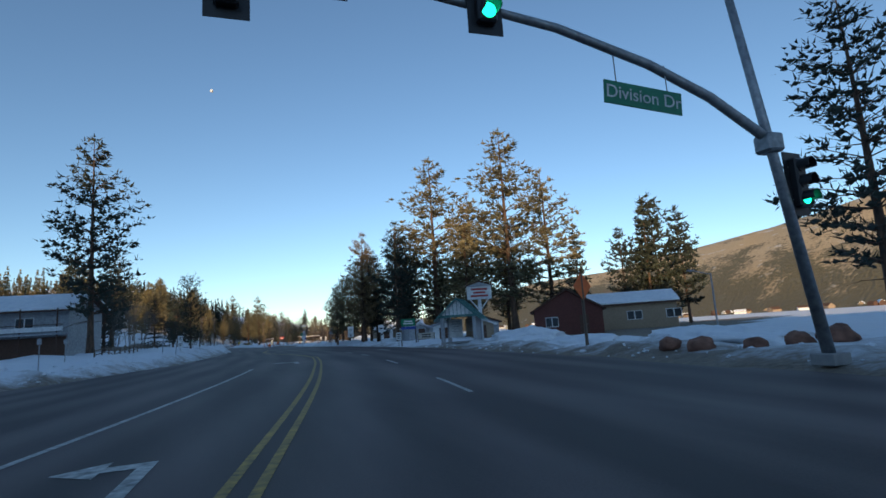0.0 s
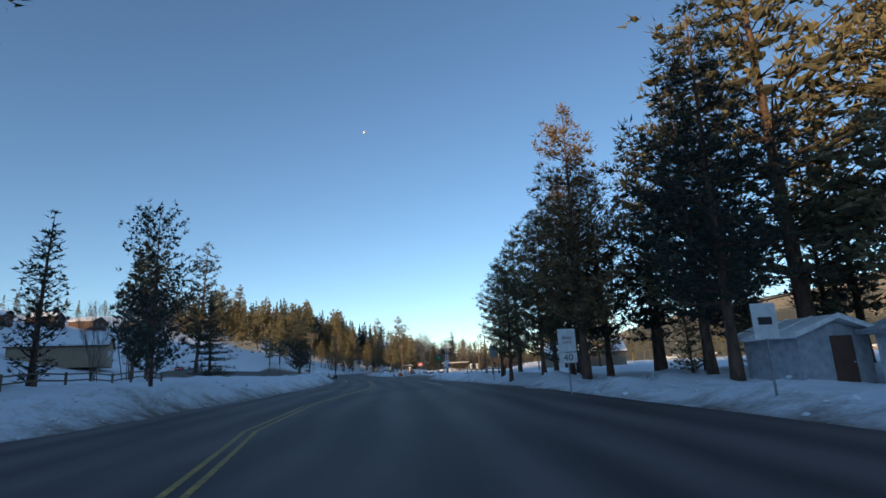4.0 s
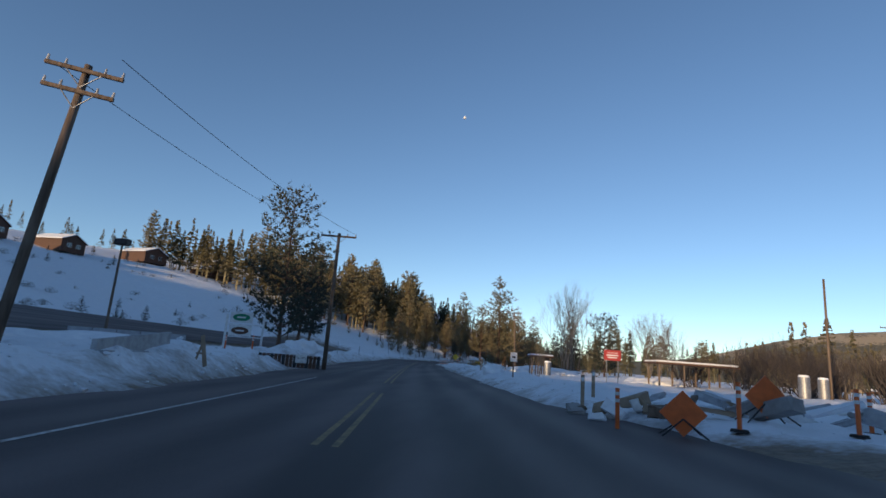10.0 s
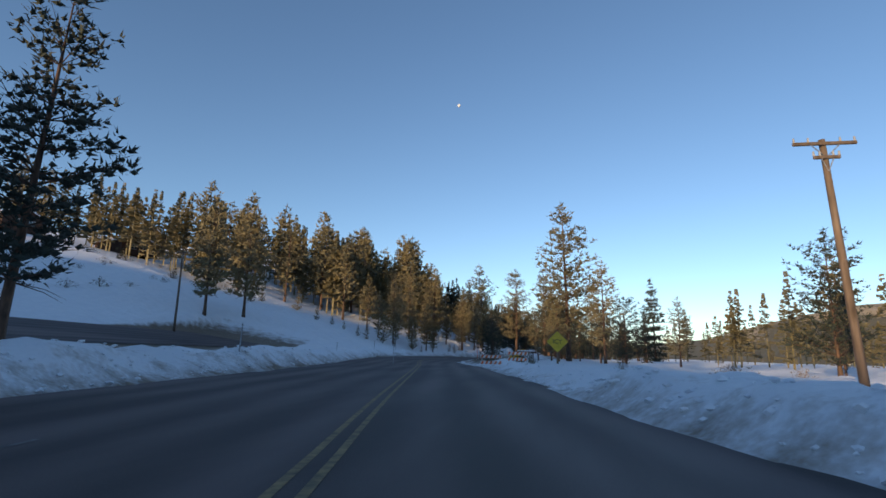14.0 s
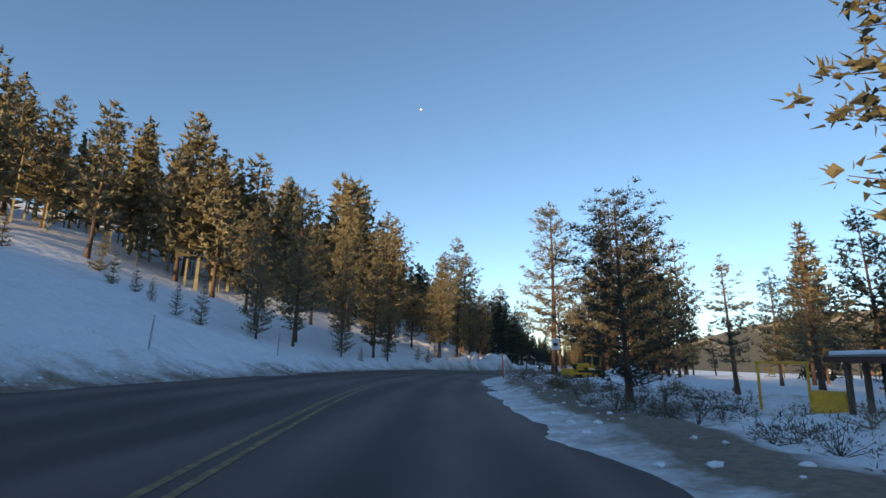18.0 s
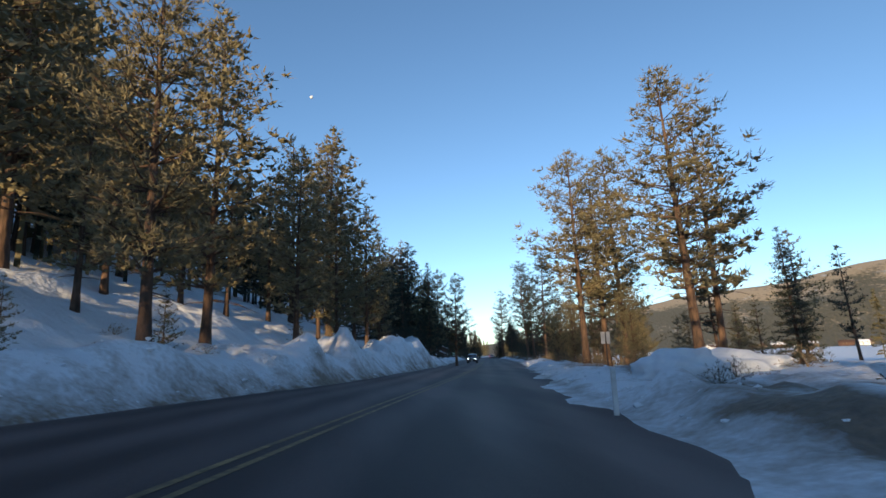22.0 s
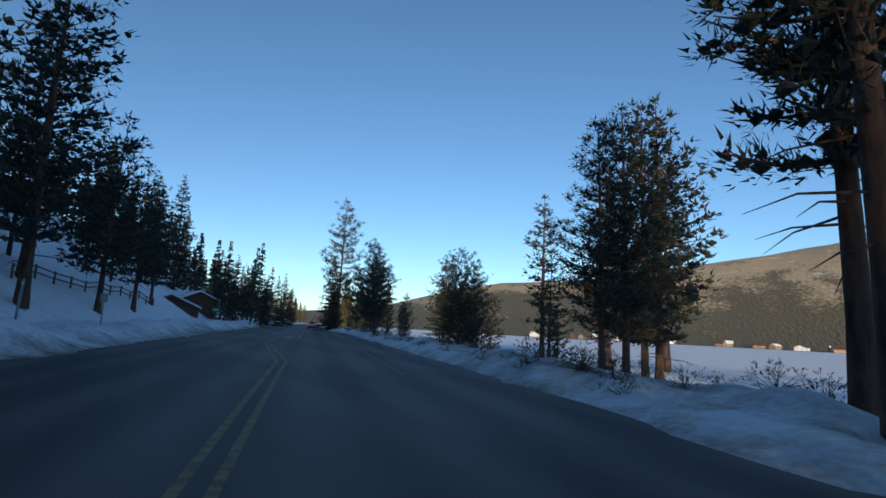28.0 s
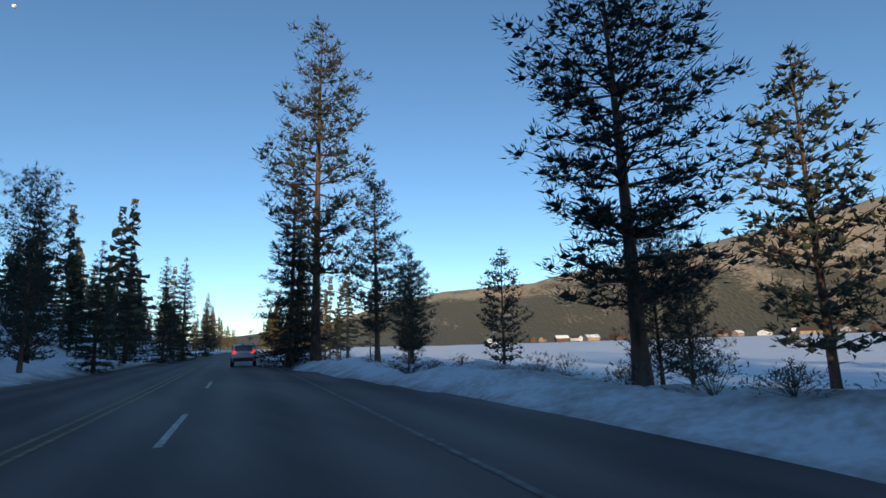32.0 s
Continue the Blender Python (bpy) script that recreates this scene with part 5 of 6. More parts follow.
def rail_fence(y0, y1, off, label):
    ob = thing("rail_fence", float(lane_x(y0)) + off, y0, label, "fence", z=0)
    x0 = float(lane_x(y0)) + off
    last = None
    y = y0
    while y <= y1:
        x = float(lane_x(y)) + off
        z = float(land(x, y))
        part("post", box((x - x0, y - y0, z + .35), (.12, .12, 1.0)), WOODEN, ob)
        if last:
            for h in (.35, .72):
                part("rail", rod((last[0], last[1], last[2] + h), (x - x0, y - y0, z + h), .045, sides=7), WOODEN, ob)
        last = (x - x0, y - y0, z)
        y += 2.6


rail_fence(-30, 10, -19, "weathered low wooden rail fence in deep snow")
rail_fence(15, 34, 10.5, "low weathered rail fence in roadside snow")


def street_lamp(x, y, h, label, arm=1.8, mat=GALVANISED, rz=0.0):
    ob = thing("street_lamp", x, y, label, "street lamp", rz=rz)
    part("pole", rod((0, 0, -.3), (0, 0, h), .09, r2=.06), mat, ob)
    if arm:
        part("arm", rod((0, 0, h - .1), (-arm, 0, h + .25), .04), mat, ob)
        part("lamp_head", box((-arm - .3, 0, h + .26), (.7, .28, .14), bevel=.05), mat, ob)
    else:
        part("lamp_head", box((0, 0, h + .2), (.9, .5, .4), bevel=.05), DARK_METAL, ob)
    return ob


street_lamp(34, -50, 4.6, "pale street lamp with a short arm in snow")
street_lamp(-30.9, 88.3, 5.6, "dark lamp post with a box lamp beside the yard", 0, WOOD_POLE)


def utility_pole(x, y, top, label, arms=((.25, 1.5), (1.0, 1.3)), rz=0.0, lean=0.0):
    g, r = float(land(x, y)), .16 if arms else .1
    ob = thing("utility_pole", x, y, label, "utility pole", rz=rz)
    ob.matrix_world = ob.matrix_world @ pose(0, 0, 0, 0, lean, 0)
    h = top - g
    part("pole", rod((0, 0, -.4), (0, 0, h), r, r2=r * .7, sides=14), WOOD_POLE, ob, smooth=True)
    for down, half in arms:
        part("crossarm", box((0, -.13, h - down), (half * 2, .11, .13)), WOOD_POLE, ob)
        for s in (-.95, -.5, .5, .95):
            part("insulator", rod((s * half, -.13, h - down + .06), (s * half, -.13, h - down + .24), .045, r2=.03, sides=8), GREY_PAINT, ob)
        for s in (-1, 1):
            part("brace", rod((s * half * .5, -.16, h - down), (0, -.1, h - down - .55), .02, sides=6), GALVANISED, ob)
    return ob


utility_pole(-20.9, 71.8, 9.4, "tall weathered wooden utility pole with two crossarms", ((.25, 1.1), (.95, 1.0)), 22, 5)
utility_pole(-19.5, 95.4, 9.8, "tall weathered wooden utility pole with one crossarm", ((.25, 1.3),), 8)
utility_pole(-5.3, 144.4, 9.6, "wooden utility pole with a wide crossarm beside the snow", ((.2, 1.2), (.75, .5)), 5, -3)
utility_pole(11.5, 49.6, 6.1, "short bare leaning wooden pole in snow", (), 0, 1.5)
utility_pole(19.9, 48.9, 6.2, "bare wooden pole beside the yard", ())
utility_pole(15.6, 99.4, 9.0, "bare wooden pole above the thicket", ())
utility_pole(-62, 190, 14, "thin wooden pole on the snow slope", ((.2, .8),))
utility_pole(41, 132, 9.5, "distant wooden utility pole with one crossarm", ((.2, 1.2),))


def wire(a, b, sag=.5):
    pts = [Vector(a).lerp(Vector(b), k / 10) - Vector((0, 0, sag * 4 * (k / 10) * (1 - k / 10))) for k in range(11)]
    tv, tf = [], []
    tube(tv, tf, pts, [.012] * 11, 4)
    ob = new("power_line", mesh_of("power_line", tv, tf, BLACK, True))
    tagged(ob, "thin black power line between wooden poles", "cable", "power lines")


for s in (-1.2, 1.2):
    wire((-20 + s, 71.7, 9.35), (-19.5 + s, 95.3, 9.75), .4)

# ---- the restaurant corner and the yard ----


def roofed_sign():
    ob = thing("restaurant_sign", 6.0, 62.8, "roofed wooden restaurant sign on a white post", "sign", z=.18, rz=-6)
    for s in (-.17, .17):
        part("post", box((s, 0, 1.9), (.2, .26, 3.9)), WHITE_PAINT, ob)
    part("post_face", box((0, -.02, 1.9), (.16, .2, 3.8)), DARK_METAL, ob)
    panel = part("panel", box((0, -.05, 4.15), (1.85, .22, 1.05)), DARK_METAL, ob, "dark panel with a pale oval picture")
    part("picture", slab([(.55 * math.cos(a) + .15, -.17, 4.12 + .4 * math.sin(a)) for a in (k * math.pi / 12 for k in range(24))], .02), TAN, panel)
    bars(panel, paint("cream_letters", (.72, .62, .35)), -.1, -.172, 4.5, 1.5, 1, .17, .2, 3)
    part("gable", slab([(-.95, -.2, 4.7), (.95, -.2, 4.7), (0, -.2, 5.3)], .4), WHITE_PAINT, ob)
    for s in (-1, 1):
        top = part("roof", slab([(0, -.4, 5.42), (s * 1.2, -.4, 4.68), (s * 1.2, .4, 4.68), (0, .4, 5.42)], .07, axis=(0, 0, 1)), BROWN_WALL, ob)
        part("snow_layer", slab([(0, -.38, 5.5), (s * 1.15, -.38, 4.78), (s * 1.15, .38, 4.78), (0, .38, 5.5)], .06, axis=(0, 0, 1)), SNOW_CAP, top)
    board = part("lower_board", box((-.1, -.18, 1.85), (1.05, .08, 1.05)), WHITE_SIGN, ob)
    part("picture", box((.3, -.225, 1.6), (.32, .01, .5), bevel=0), BLUE_SIGN, board)
    lamp = part("lamp_arm", rod((.9, 0, 4.4), (1.35, 0, 4.45), .02), DARK_METAL, ob)
    part("lamp_head", box((1.45, 0, 4.47), (.32, .2, .14), bevel=.05), DARK_METAL, lamp)
    part("side_post", box((-.55, 0, .5), (.12, .12, 1.0)), WHITE_PAINT, ob)


roofed_sign()


def snow_heap(x, y, sx, sy, h, seed, dirty=False, label="heap of ploughed snow"):
    rng = random.Random(seed)
    bm = bmesh.new()
    bmesh.ops.create_icosphere(bm, subdivisions=4, radius=1)
    for v in bm.verts:
        n = noise.noise(v.co * 2.2 + Vector((seed, 0, 0))) * .35 + noise.noise(v.co * 5 + Vector((0, seed, 0))) * .16
        v.co = Vector((v.co.x * sx, v.co.y * sy, max(v.co.z, -.3) * h)) * (1 + n)
    ob = part("snow_mound", bm, SNOW_CAP if not dirty else paint("dirty_snow", (.5, .5, .5), .9), smooth=True)
    lowest = min(float(land(x + .6 * max(sx, sy) * math.cos(a), y + .6 * max(sx, sy) * math.sin(a))) for a in range(6))
    ob.matrix_world = pose(x, y, .5 * (float(land(x, y)) + lowest), 0, 0, rng.uniform(0, 360))
    tagged(ob, label, "snow", "snow heaps")


snow_heap(6.5, 62.5, 6.0, 2.4, .32, 4, label="low island of snow round the sign post")
for k, (hx, hy, a, b, hh) in enumerate(((17.5, -47.5, 3.2, 2.2, 1.1), (19, -45, 2.5, 1.6, .7), (12.5, -57, 2, 1.2, .4), (13.5, -62, 2.5, 1.4, .5), (14.5, -69.5, 4, 2.0, .6), (21, -39, 3, 2, .9),
                                        (-30, 86, 4, 2, .5), (-24, 78, 4, 2, .6), (-25.4, 105.5, 1.7, 1.4, 1.0), (-26.8, 112, 1.9, 1.4, 1.1), (26, 84, 4, 3, 1.6), (30, 86, 4, 3, 1.4), (9, 118, 4, 2.5, .9), (-2, 128, 5, 2.6, .9), (-7.7, 100, .9, .7, .5), (-7.9, 102.2, .8, .8, .45), (-8.2, 105.5, .9, .7, .45),
                                        (-12.6, 240.5, 2.6, 1.8, 1.1), (-19.5, 240.5, 2.2, 1.5, .5), (-10, 250, 4, 3, .9), (-13.9, 275, 1.6, 1.2, .8), (-9.5, 279.5, 3, 2, .9), (-6, 286, 3.5, 2.2, .9), (-1, 291, 3, 2, .6))):
    snow_heap(hx, hy, a, b, hh, 20 + k)


def boulder(x, y, r, seed):
    bm = bmesh.new()
    bmesh.ops.create_icosphere(bm, subdivisions=3, radius=r)
    for v in bm.verts:
        v.co *= 1 + .3 * noise.noise(v.co / r * 1.4 + Vector((seed, 0, 0))) + .1 * noise.noise(v.co / r * 4 + Vector((0, seed, 0)))
        v.co.z *= .72
    ob = part("boulder", bm, ROCK_RED, smooth=True)
    ob.matrix_world = pose(x, y, float(land(x, y)) + r * .35, 0, 0, seed * 47)
    tagged(ob, "reddish brown boulder in snow beside the side street", "rock", "boulders")


ROCK_RED = surface("reddish_rock", (.10, .045, .03), (.30, .15, .10), 3.0, .9, .6)
for k, (bx, by, br) in enumerate(((10.0, -72.2, .36), (10.2, -73.3, .4), (10.8, -74.7, .34), (11.2, -75.7, .34), (11.7, -76.4, .42))):
    boulder(bx, by, br, k + 3)


def diamond_stand(x, y, rz):
    ob = thing("construction_sign", x, y, "orange diamond construction sign on a low stand", "construction sign", rz=rz, group="construction signs")
    part("panel", slab([(-.5, 0, .62), (0, 0, .12), (.5, 0, .62), (0, 0, 1.12)], .03), ORANGE, ob)
    for s in (-1, 1):
        part("leg", rod((0, .05, .5), (s * .6, .35, .02), .02, sides=6), DARK_METAL, ob)
        part("leg", rod((0, .0, .5), (s * .6, -.3, .02), .02, sides=6), DARK_METAL, ob)


diamond_stand(-3.0, 71.4, -8)
diamond_stand(-.7, 72.6, 4)


def tube_marker(x, y):
    ob = thing("traffic_delineator", x, y, "orange tube delineator with a black base", "traffic post", group="traffic delineators")
    part("base", rod((0, 0, 0), (0, 0, .06), .2, r2=.17), RUBBER, ob)
    part("tube", rod((0, 0, .06), (0, 0, 1.05), .05), ORANGE, ob)
    for z in (.72, .88):
        part("band", rod((0, 0, z), (0, 0, z + .08), .053), WHITE_SIGN, ob)


for tx, ty in ((-4.3, 72), (-1.9, 71.2), (.9, 71.9), (2.2, 73.6), (-25.5, 92.6), (-23.4, 92.2)):
    tube_marker(tx, ty)


def debris_heap():
    """Broken boards, posts and sacks between the orange signs."""
    rng = random.Random(8)
    mats = (WOODEN, GREY_PAINT, WHITE_PAINT, TAN, CONCRETE, SNOW_CAP)
    for k in range(34):
        x, y = rng.uniform(-4.8, 6.5), rng.uniform(72.5, 76.5)
        s = (rng.uniform(.3, 1.5), rng.uniform(.1, .5), rng.uniform(.06, .35))
        bm = box((0, 0, 0), s, bevel=.03)
        for v in bm.verts:
            v.co += Vector((rng.uniform(-.05, .05), rng.uniform(-.05, .05), rng.uniform(-.05, .05)))
        ob = part("rubble_piece", bm, rng.choice(mats))
        ob.matrix_world = pose(x, y, float(land(x, y)) + .12 + rng.uniform(0, .25), rng.uniform(-25, 25), rng.uniform(-25, 25), rng.uniform(0, 360))
        tagged(ob, "broken board or block in a rubble heap", "rubble", "rubble at the yard")


debris_heap()


def open_shelter(x, y, w, d, h, label, rz=0.0):
    ob = thing("open_shelter", x, y, label, "shelter", rz=rz)
    for sx in (-1, -.33, .33, 1):
        for sy in (-1, 1):
            part("post", box((sx * (w / 2 - .1), sy * (d / 2 - .1), h / 2 - .1), (.14, .14, h + .2)), WOODEN, ob)
    part("roof", box((0, 0, h + .08), (w + .6, d + .6, .16)), BROWN_WALL, ob)
    part("snow_layer", box((0, 0, h + .24), (w + .4, d + .4, .16), bevel=.06), SNOW_CAP, ob)
    return ob


open_shelter(10.5, 112.5, 7, 3, 2.0, "long open timber shelter with a snowy flat roof", 5)
open_shelter(-3, 121, 2.2, 2, 2.0, "small open timber shelter with a snowy roof", 5)
open_shelter(-15.2, 206.4, 2.0, 1.6, 1.35, "small dark open shelter among the shrubs", 10)


def water_tank(x, y, r, h, label):
    ob = thing("metal_tank", x, y, label, "tank", group="metal tanks")
    part("shell", rod((0, 0, -.1), (0, 0, h), r, sides=22), GALVANISED, ob, smooth=False)
    for k in range(1, 6):
        part("rib", rod((0, 0, h * k / 6), (0, 0, h * k / 6 + .05), r + .02, sides=22), GALVANISED, ob)
    part("snow_layer", rod((0, 0, h), (0, 0, h + .14), r, r2=r * .8, sides=22), SNOW_CAP, ob)


water_tank(13.4, 98.5, .36, 1.4, "ribbed metal tank with a snow cap")
water_tank(15.0, 99.2, .34, 1.35, "ribbed metal tank with a snow cap")
water_tank(-2.3, 119, .38, 1.3, "pale metal tank with a snow cap")


def oval_sign_frame():
    ob = thing("sign_frame", -25.9, 95.7, "white pipe frame holding two oval signs", "sign", z=.3, rz=6)
    ob.matrix_world = ob.matrix_world @ Matrix.Scale(.8, 4)
    for s in (-1.7, 1.7):
        part("post", rod((s, 0, -.3), (s, 0, 3.9), .1), WHITE_PAINT, ob)
    for z in (3.0, 1.9):
        part("rail", rod((-1.7, 0, z), (1.7, 0, z), .05), WHITE_PAINT, ob)
    for z, mat in ((3.65, GREEN_SIGN), (2.45, BROWN_WALL)):
        panel = part("panel", box((-.35, -.08, z), (2.1, .05, .95)), WHITE_SIGN, ob)
        part("oval", slab([(.8 * math.cos(a) - .35, -.13, z + .33 * math.sin(a)) for a in (k * math.pi / 14 for k in range(28))], .02), mat, panel)
        bars(panel, WHITE_SIGN, -.35, -.15, z, .9, 1, .12, .2, 5)


oval_sign_frame()


def closed_fence():
    ob = thing("board_fence", -20.5, 91.6, "low dark board fence with a white CLOSED sign", "fence", z=.1, rz=10)
    ob.matrix_world = ob.matrix_world @ Matrix.Scale(.72, 4)
    for k in range(16):
        part("board", box((-2.6 + k * .34, 0, .55), (.3, .04, 1.1), bevel=.01), BROWN_WALL if k % 3 else DARK_METAL, ob)
    sign = part("sign", box((1.0, -.08, .8), (1.0, .04, .72)), WHITE_SIGN, ob, "white sign lettered CLOSED")
    words("CLOSED", .22, BLACK, sign, 1.0, -.106, .86)
    for z in (.3, .9):
        part("rail", box((0, .05, z), (5.4, .06, .09)), WOODEN, ob)


closed_fence()
panel_wall = thing("snow_fence_wall", -26.5, 84.5, "low grey panel wall half buried in snow", "wall", lift=.1, rz=28)
for k in range(5):
    part("panel", box((-2.2 + k * 1.1, 0, .35), (1.06, .06, 1.0)), GREY_PAINT, panel_wall)
gable_house("lodge", 33.5, 71, (8, 15), 2.7, 4.9, TAN, BROWN_WALL, "long lodge with a snow-covered roof and gabled porch", "building", 82, z=.2, openings=(("right", -4, 1.4, 1.5, 1.1, "w"), ("right", 4, 1.4, 1.5, 1.1, "w"), ("front", 1, 1.4, 1.4, 1.1, "w")))
gable_house("porch", 29.0, 65.2, (3.6, 3.0), 2.5, 4.4, WHITE_PAINT, BROWN_WALL, "white gabled entrance porch with timber trim", "porch", -12, z=.2, openings=(("front", 0, 1.1, 1.6, 2.1, "door"),))
gable_house("barn", 47, 112, (9, 12), 2.8, 4.4, WHITE_PAINT, GREY_PAINT, "white boarded barn with a low grey roof", "barn", -30, z=-.1, cap=False, openings=(("front", -2, 1.3, 1.4, 1.2, "w"), ("front", 2.2, 1.1, 1.8, 2.1, "door"), ("left", 0, 1.4, 1.6, 1.2, "w")))

# ---- the houses on the hill and across the lake ----
for k, (hx, hy, s, mat) in enumerate(((-137, 281, 11, TAN), (-128, 262, 13, BROWN_WALL), (-140, 236, 12, BROWN_WALL), (-146, 205, 11, BROWN_WALL), (-147, 180, 10, BROWN_WALL), (-150, 158, 9, BROWN_WALL), (-62, 62, 14, TAN))):
    gable_house("hill_house", hx, hy, (s * .8, s), 4.4 if k == 0 else 3.0, 7.6 if k == 0 else 5.0, mat, BROWN_WALL, "wooden hillside house with a snowy roof", "house", 60 + 9 * k, openings=(("front", -1.6, 1.6, 1.6, 1.3, "w"), ("front", 1.8, 1.6, 1.6, 1.3, "w"), ("right", 0, 1.6, 2, 1.3, "w")), group="hill houses")
shore_rng = random.Random(17)
for k in range(34):
    a = radians(33 + 46 * (k + shore_rng.uniform(-1.2, 1.2)) / 34)
    r = shore_rng.uniform(800, 905)
    s = shore_rng.uniform(10, 18)
    gable_house("lake_house", math.sin(a) * r, 250 + math.cos(a) * r, (s * .7, s), 3.4, 5.8 + 2 * shore_rng.random(), shore_rng.choice((TAN, BROWN_WALL, WHITE_PAINT, TAN)), BROWN_WALL, "far lake house with a snowy roof", "house", shore_rng.uniform(0, 180), z=-1.0, cap=k % 3 == 0, openings=(("front", 0, 2.2, 2.4, 1.6, "w"),), group="lake houses")
gable_house("cabin", 2.2, 457, (5.6, 8), 2.2, 3.5, BROWN_WALL, BROWN_WALL, "dark log cabin with a snowy gable roof", "cabin", 8, z=1.8, openings=(("right", 2, 1.1, 1.6, 1.0, "w"), ("front", 0, 1.0, 1.0, 1.8, "door")))
gable_house("garage", -1.8, 443, (7.2, 9), 2.0, 3.6, BROWN_WALL, BROWN_WALL, "low dark garage under a wide snowy roof", "garage", 4, z=.4, openings=(("right", 0, 1.0, 2.4, 1.7, "door"), ("front", 1, 1.1, 1.2, .9, "w")))
rail_fence(396, 425, -17.5, "dark log rail fence across the snowy slope")

# ---- machines and cars ----


def wheel(parent, x, y, z, r, w):
    tyre = part("wheel", rod((x - w / 2, y, z), (x + w / 2, y, z), r, sides=26), RUBBER, parent)
    s = 1 if x > 0 else -1
    part("rim", rod((x + s * (w / 2 - .02), y, z), (x + s * (w / 2 + .012), y, z), r * .62, sides=18), SILVER, tyre)


def body_shell(profile_pts, half, inset_from, soft=.06):
    """A car body: a side outline extruded across, its upper part drawn in."""
    bm = bmesh.new()
    sides = []
    for s in (-1, 1):
        sides.append([bm.verts.new((s * (half - max(0, (z - inset_from)) * .22) * (1 - .13 * min(1, abs(y) / 2.28) ** 6), y, z)) for y, z in profile_pts])
    n = len(profile_pts)
    for k in range(n):
        bm.faces.new((sides[0][k], sides[0][(k + 1) % n], sides[1][(k + 1) % n], sides[1][k]))
    bm.faces.new(sides[0][::-1])
    bm.faces.new(sides[1])
    bmesh.ops.bevel(bm, geom=[e for e in bm.edges if e.calc_face_angle(0) > .25], offset=soft, segments=3, affect="EDGES")
    return bm


def car(name, x, y, rz, paint_mat, label, suv=True, lamps=False, z=0.0):
    """A car that faces +y before it is turned."""
    ob = thing(name, x, y, label, "car", z=z, rz=rz)
    if lamps:
        side = [(-2.15, .34), (-2.26, .55), (-2.28, .9), (-2.18, 1.12), (-2.0, 1.38), (-1.75, 1.56), (-1.4, 1.64), (-.8, 1.67), (-.2, 1.66), (.25, 1.60), (.6, 1.49), (1.2, 1.14), (1.5, 1.06), (1.9, .99), (2.12, .88), (2.24, .72), (2.28, .56), (2.2, .34)]
    elif suv:
        side = [(-2.25, .42), (-2.28, .95), (-2.1, 1.1), (-1.95, 1.62), (-1.7, 1.70), (.35, 1.70), (1.05, 1.08), (2.05, .95), (2.25, .75), (2.25, .40)]
    else:
        side = [(-2.2, .38), (-2.25, .85), (-2.0, .98), (-1.3, 1.42), (-.9, 1.46), (.25, 1.44), (1.0, .98), (2.0, .84), (2.2, .66), (2.2, .36)]
    part("body", body_shell(side, .92, .95, .11 if lamps else .06), paint_mat, ob, smooth=lamps)
    top = max(q[1] for q in side)
    part("rear_window", box((0, -2.03 if suv else -1.68, top - .31), (1.26, .03, .44), turn=pose(0, 0, 0, -16 if suv else -55, 0, 0), bevel=.02), GLASS, ob)
    if lamps:
        part("windscreen", box((0, .912, 1.333), (1.36, .03, .66), turn=pose(0, 0, 0, 59.8, 0, 0), bevel=.02), GLASS, ob)
        part("grille", box((0, 2.27, .76), (.95, .05, .26), bevel=.02), BLACK, ob)
        for k in range(3):
            part("grille_bar", box((0, 2.30, .68 + .08 * k), (.95, .02, .022), bevel=0), SILVER, ob)
        part("plate_bar", box((0, 2.33, .5), (.34, .02, .15), bevel=0), WHITE_SIGN, ob)
        for s in (-1, 1):
            part("marker_lamp", box((s * .66, 2.29, .52), (.16, .05, .05)), ORANGE, ob)
            part("roof_rail", rod((s * .6, -1.5, 1.69), (s * .6, .1, 1.68), .025, sides=8), DARK_METAL, ob)
    else:
        part("windscreen", box((0, .74 if suv else .66, top - .31), (1.3, .03, .62), turn=pose(0, 0, 0, 50, 0, 0), bevel=.02), GLASS, ob)
    for s in (-1, 1):
        for y0, ln in ((-1.35, .8), (-.42, .85), (.28, .4)):
            part("side_window", box((s * .83, y0, top - .32), (.03, ln, .36), turn=pose(0, 0, 0, 0, -s * 12, 0), bevel=.02), GLASS, ob)
        part("tail_lamp", box((s * .68, -2.2, 1.06 if suv else .86), (.2, .12, .3 if suv else .16)), TAIL, ob, "lit red tail lamp")
        part("head_lamp", box((s * .66, 2.17, .84 if lamps else .74), (.26 if lamps else .3, .1, .11 if lamps else .16)), HEADLAMP if lamps else WHITE_SIGN, ob, "lit head lamp" if lamps else "")
        part("mirror", box((s * 1.0, .72, 1.1), (.2, .12, .16), bevel=.04), paint_mat, ob)
        for yy in (-1.38, 1.38):
            wheel(ob, s * .82, yy, .34, .34, .22)
    part("bumper", box((0, -2.24, .55), (1.5, .18, .28), bevel=.06), BLACK if suv else paint_mat, ob)
    part("bumper", box((0, 2.2, .47), (1.5, .2, .3), bevel=.09), BLACK, ob)
    part("number_plate", box((0, -2.31, .9), (.42, .02, .16), bevel=0), WHITE_SIGN, ob)
    part("trim_strip", box((0, -2.26, 1.02), (.9, .04, .08), bevel=.01), SILVER, ob)
    if suv:
        for s in (-1, 1):
            part("roof_rail", rod((s * .62, -1.6, 1.74), (s * .62, .2, 1.74), .025, sides=8), DARK_METAL, ob)
        part("wiper", rod((-.2, -2.08, 1.22), (.35, -2.06, 1.3), .012, sides=6), BLACK, ob)
    return ob


car("suv", float(lane_x(468)) + .8, 468, -14, CAR_WHITE, "white sport utility car driving ahead on the road")
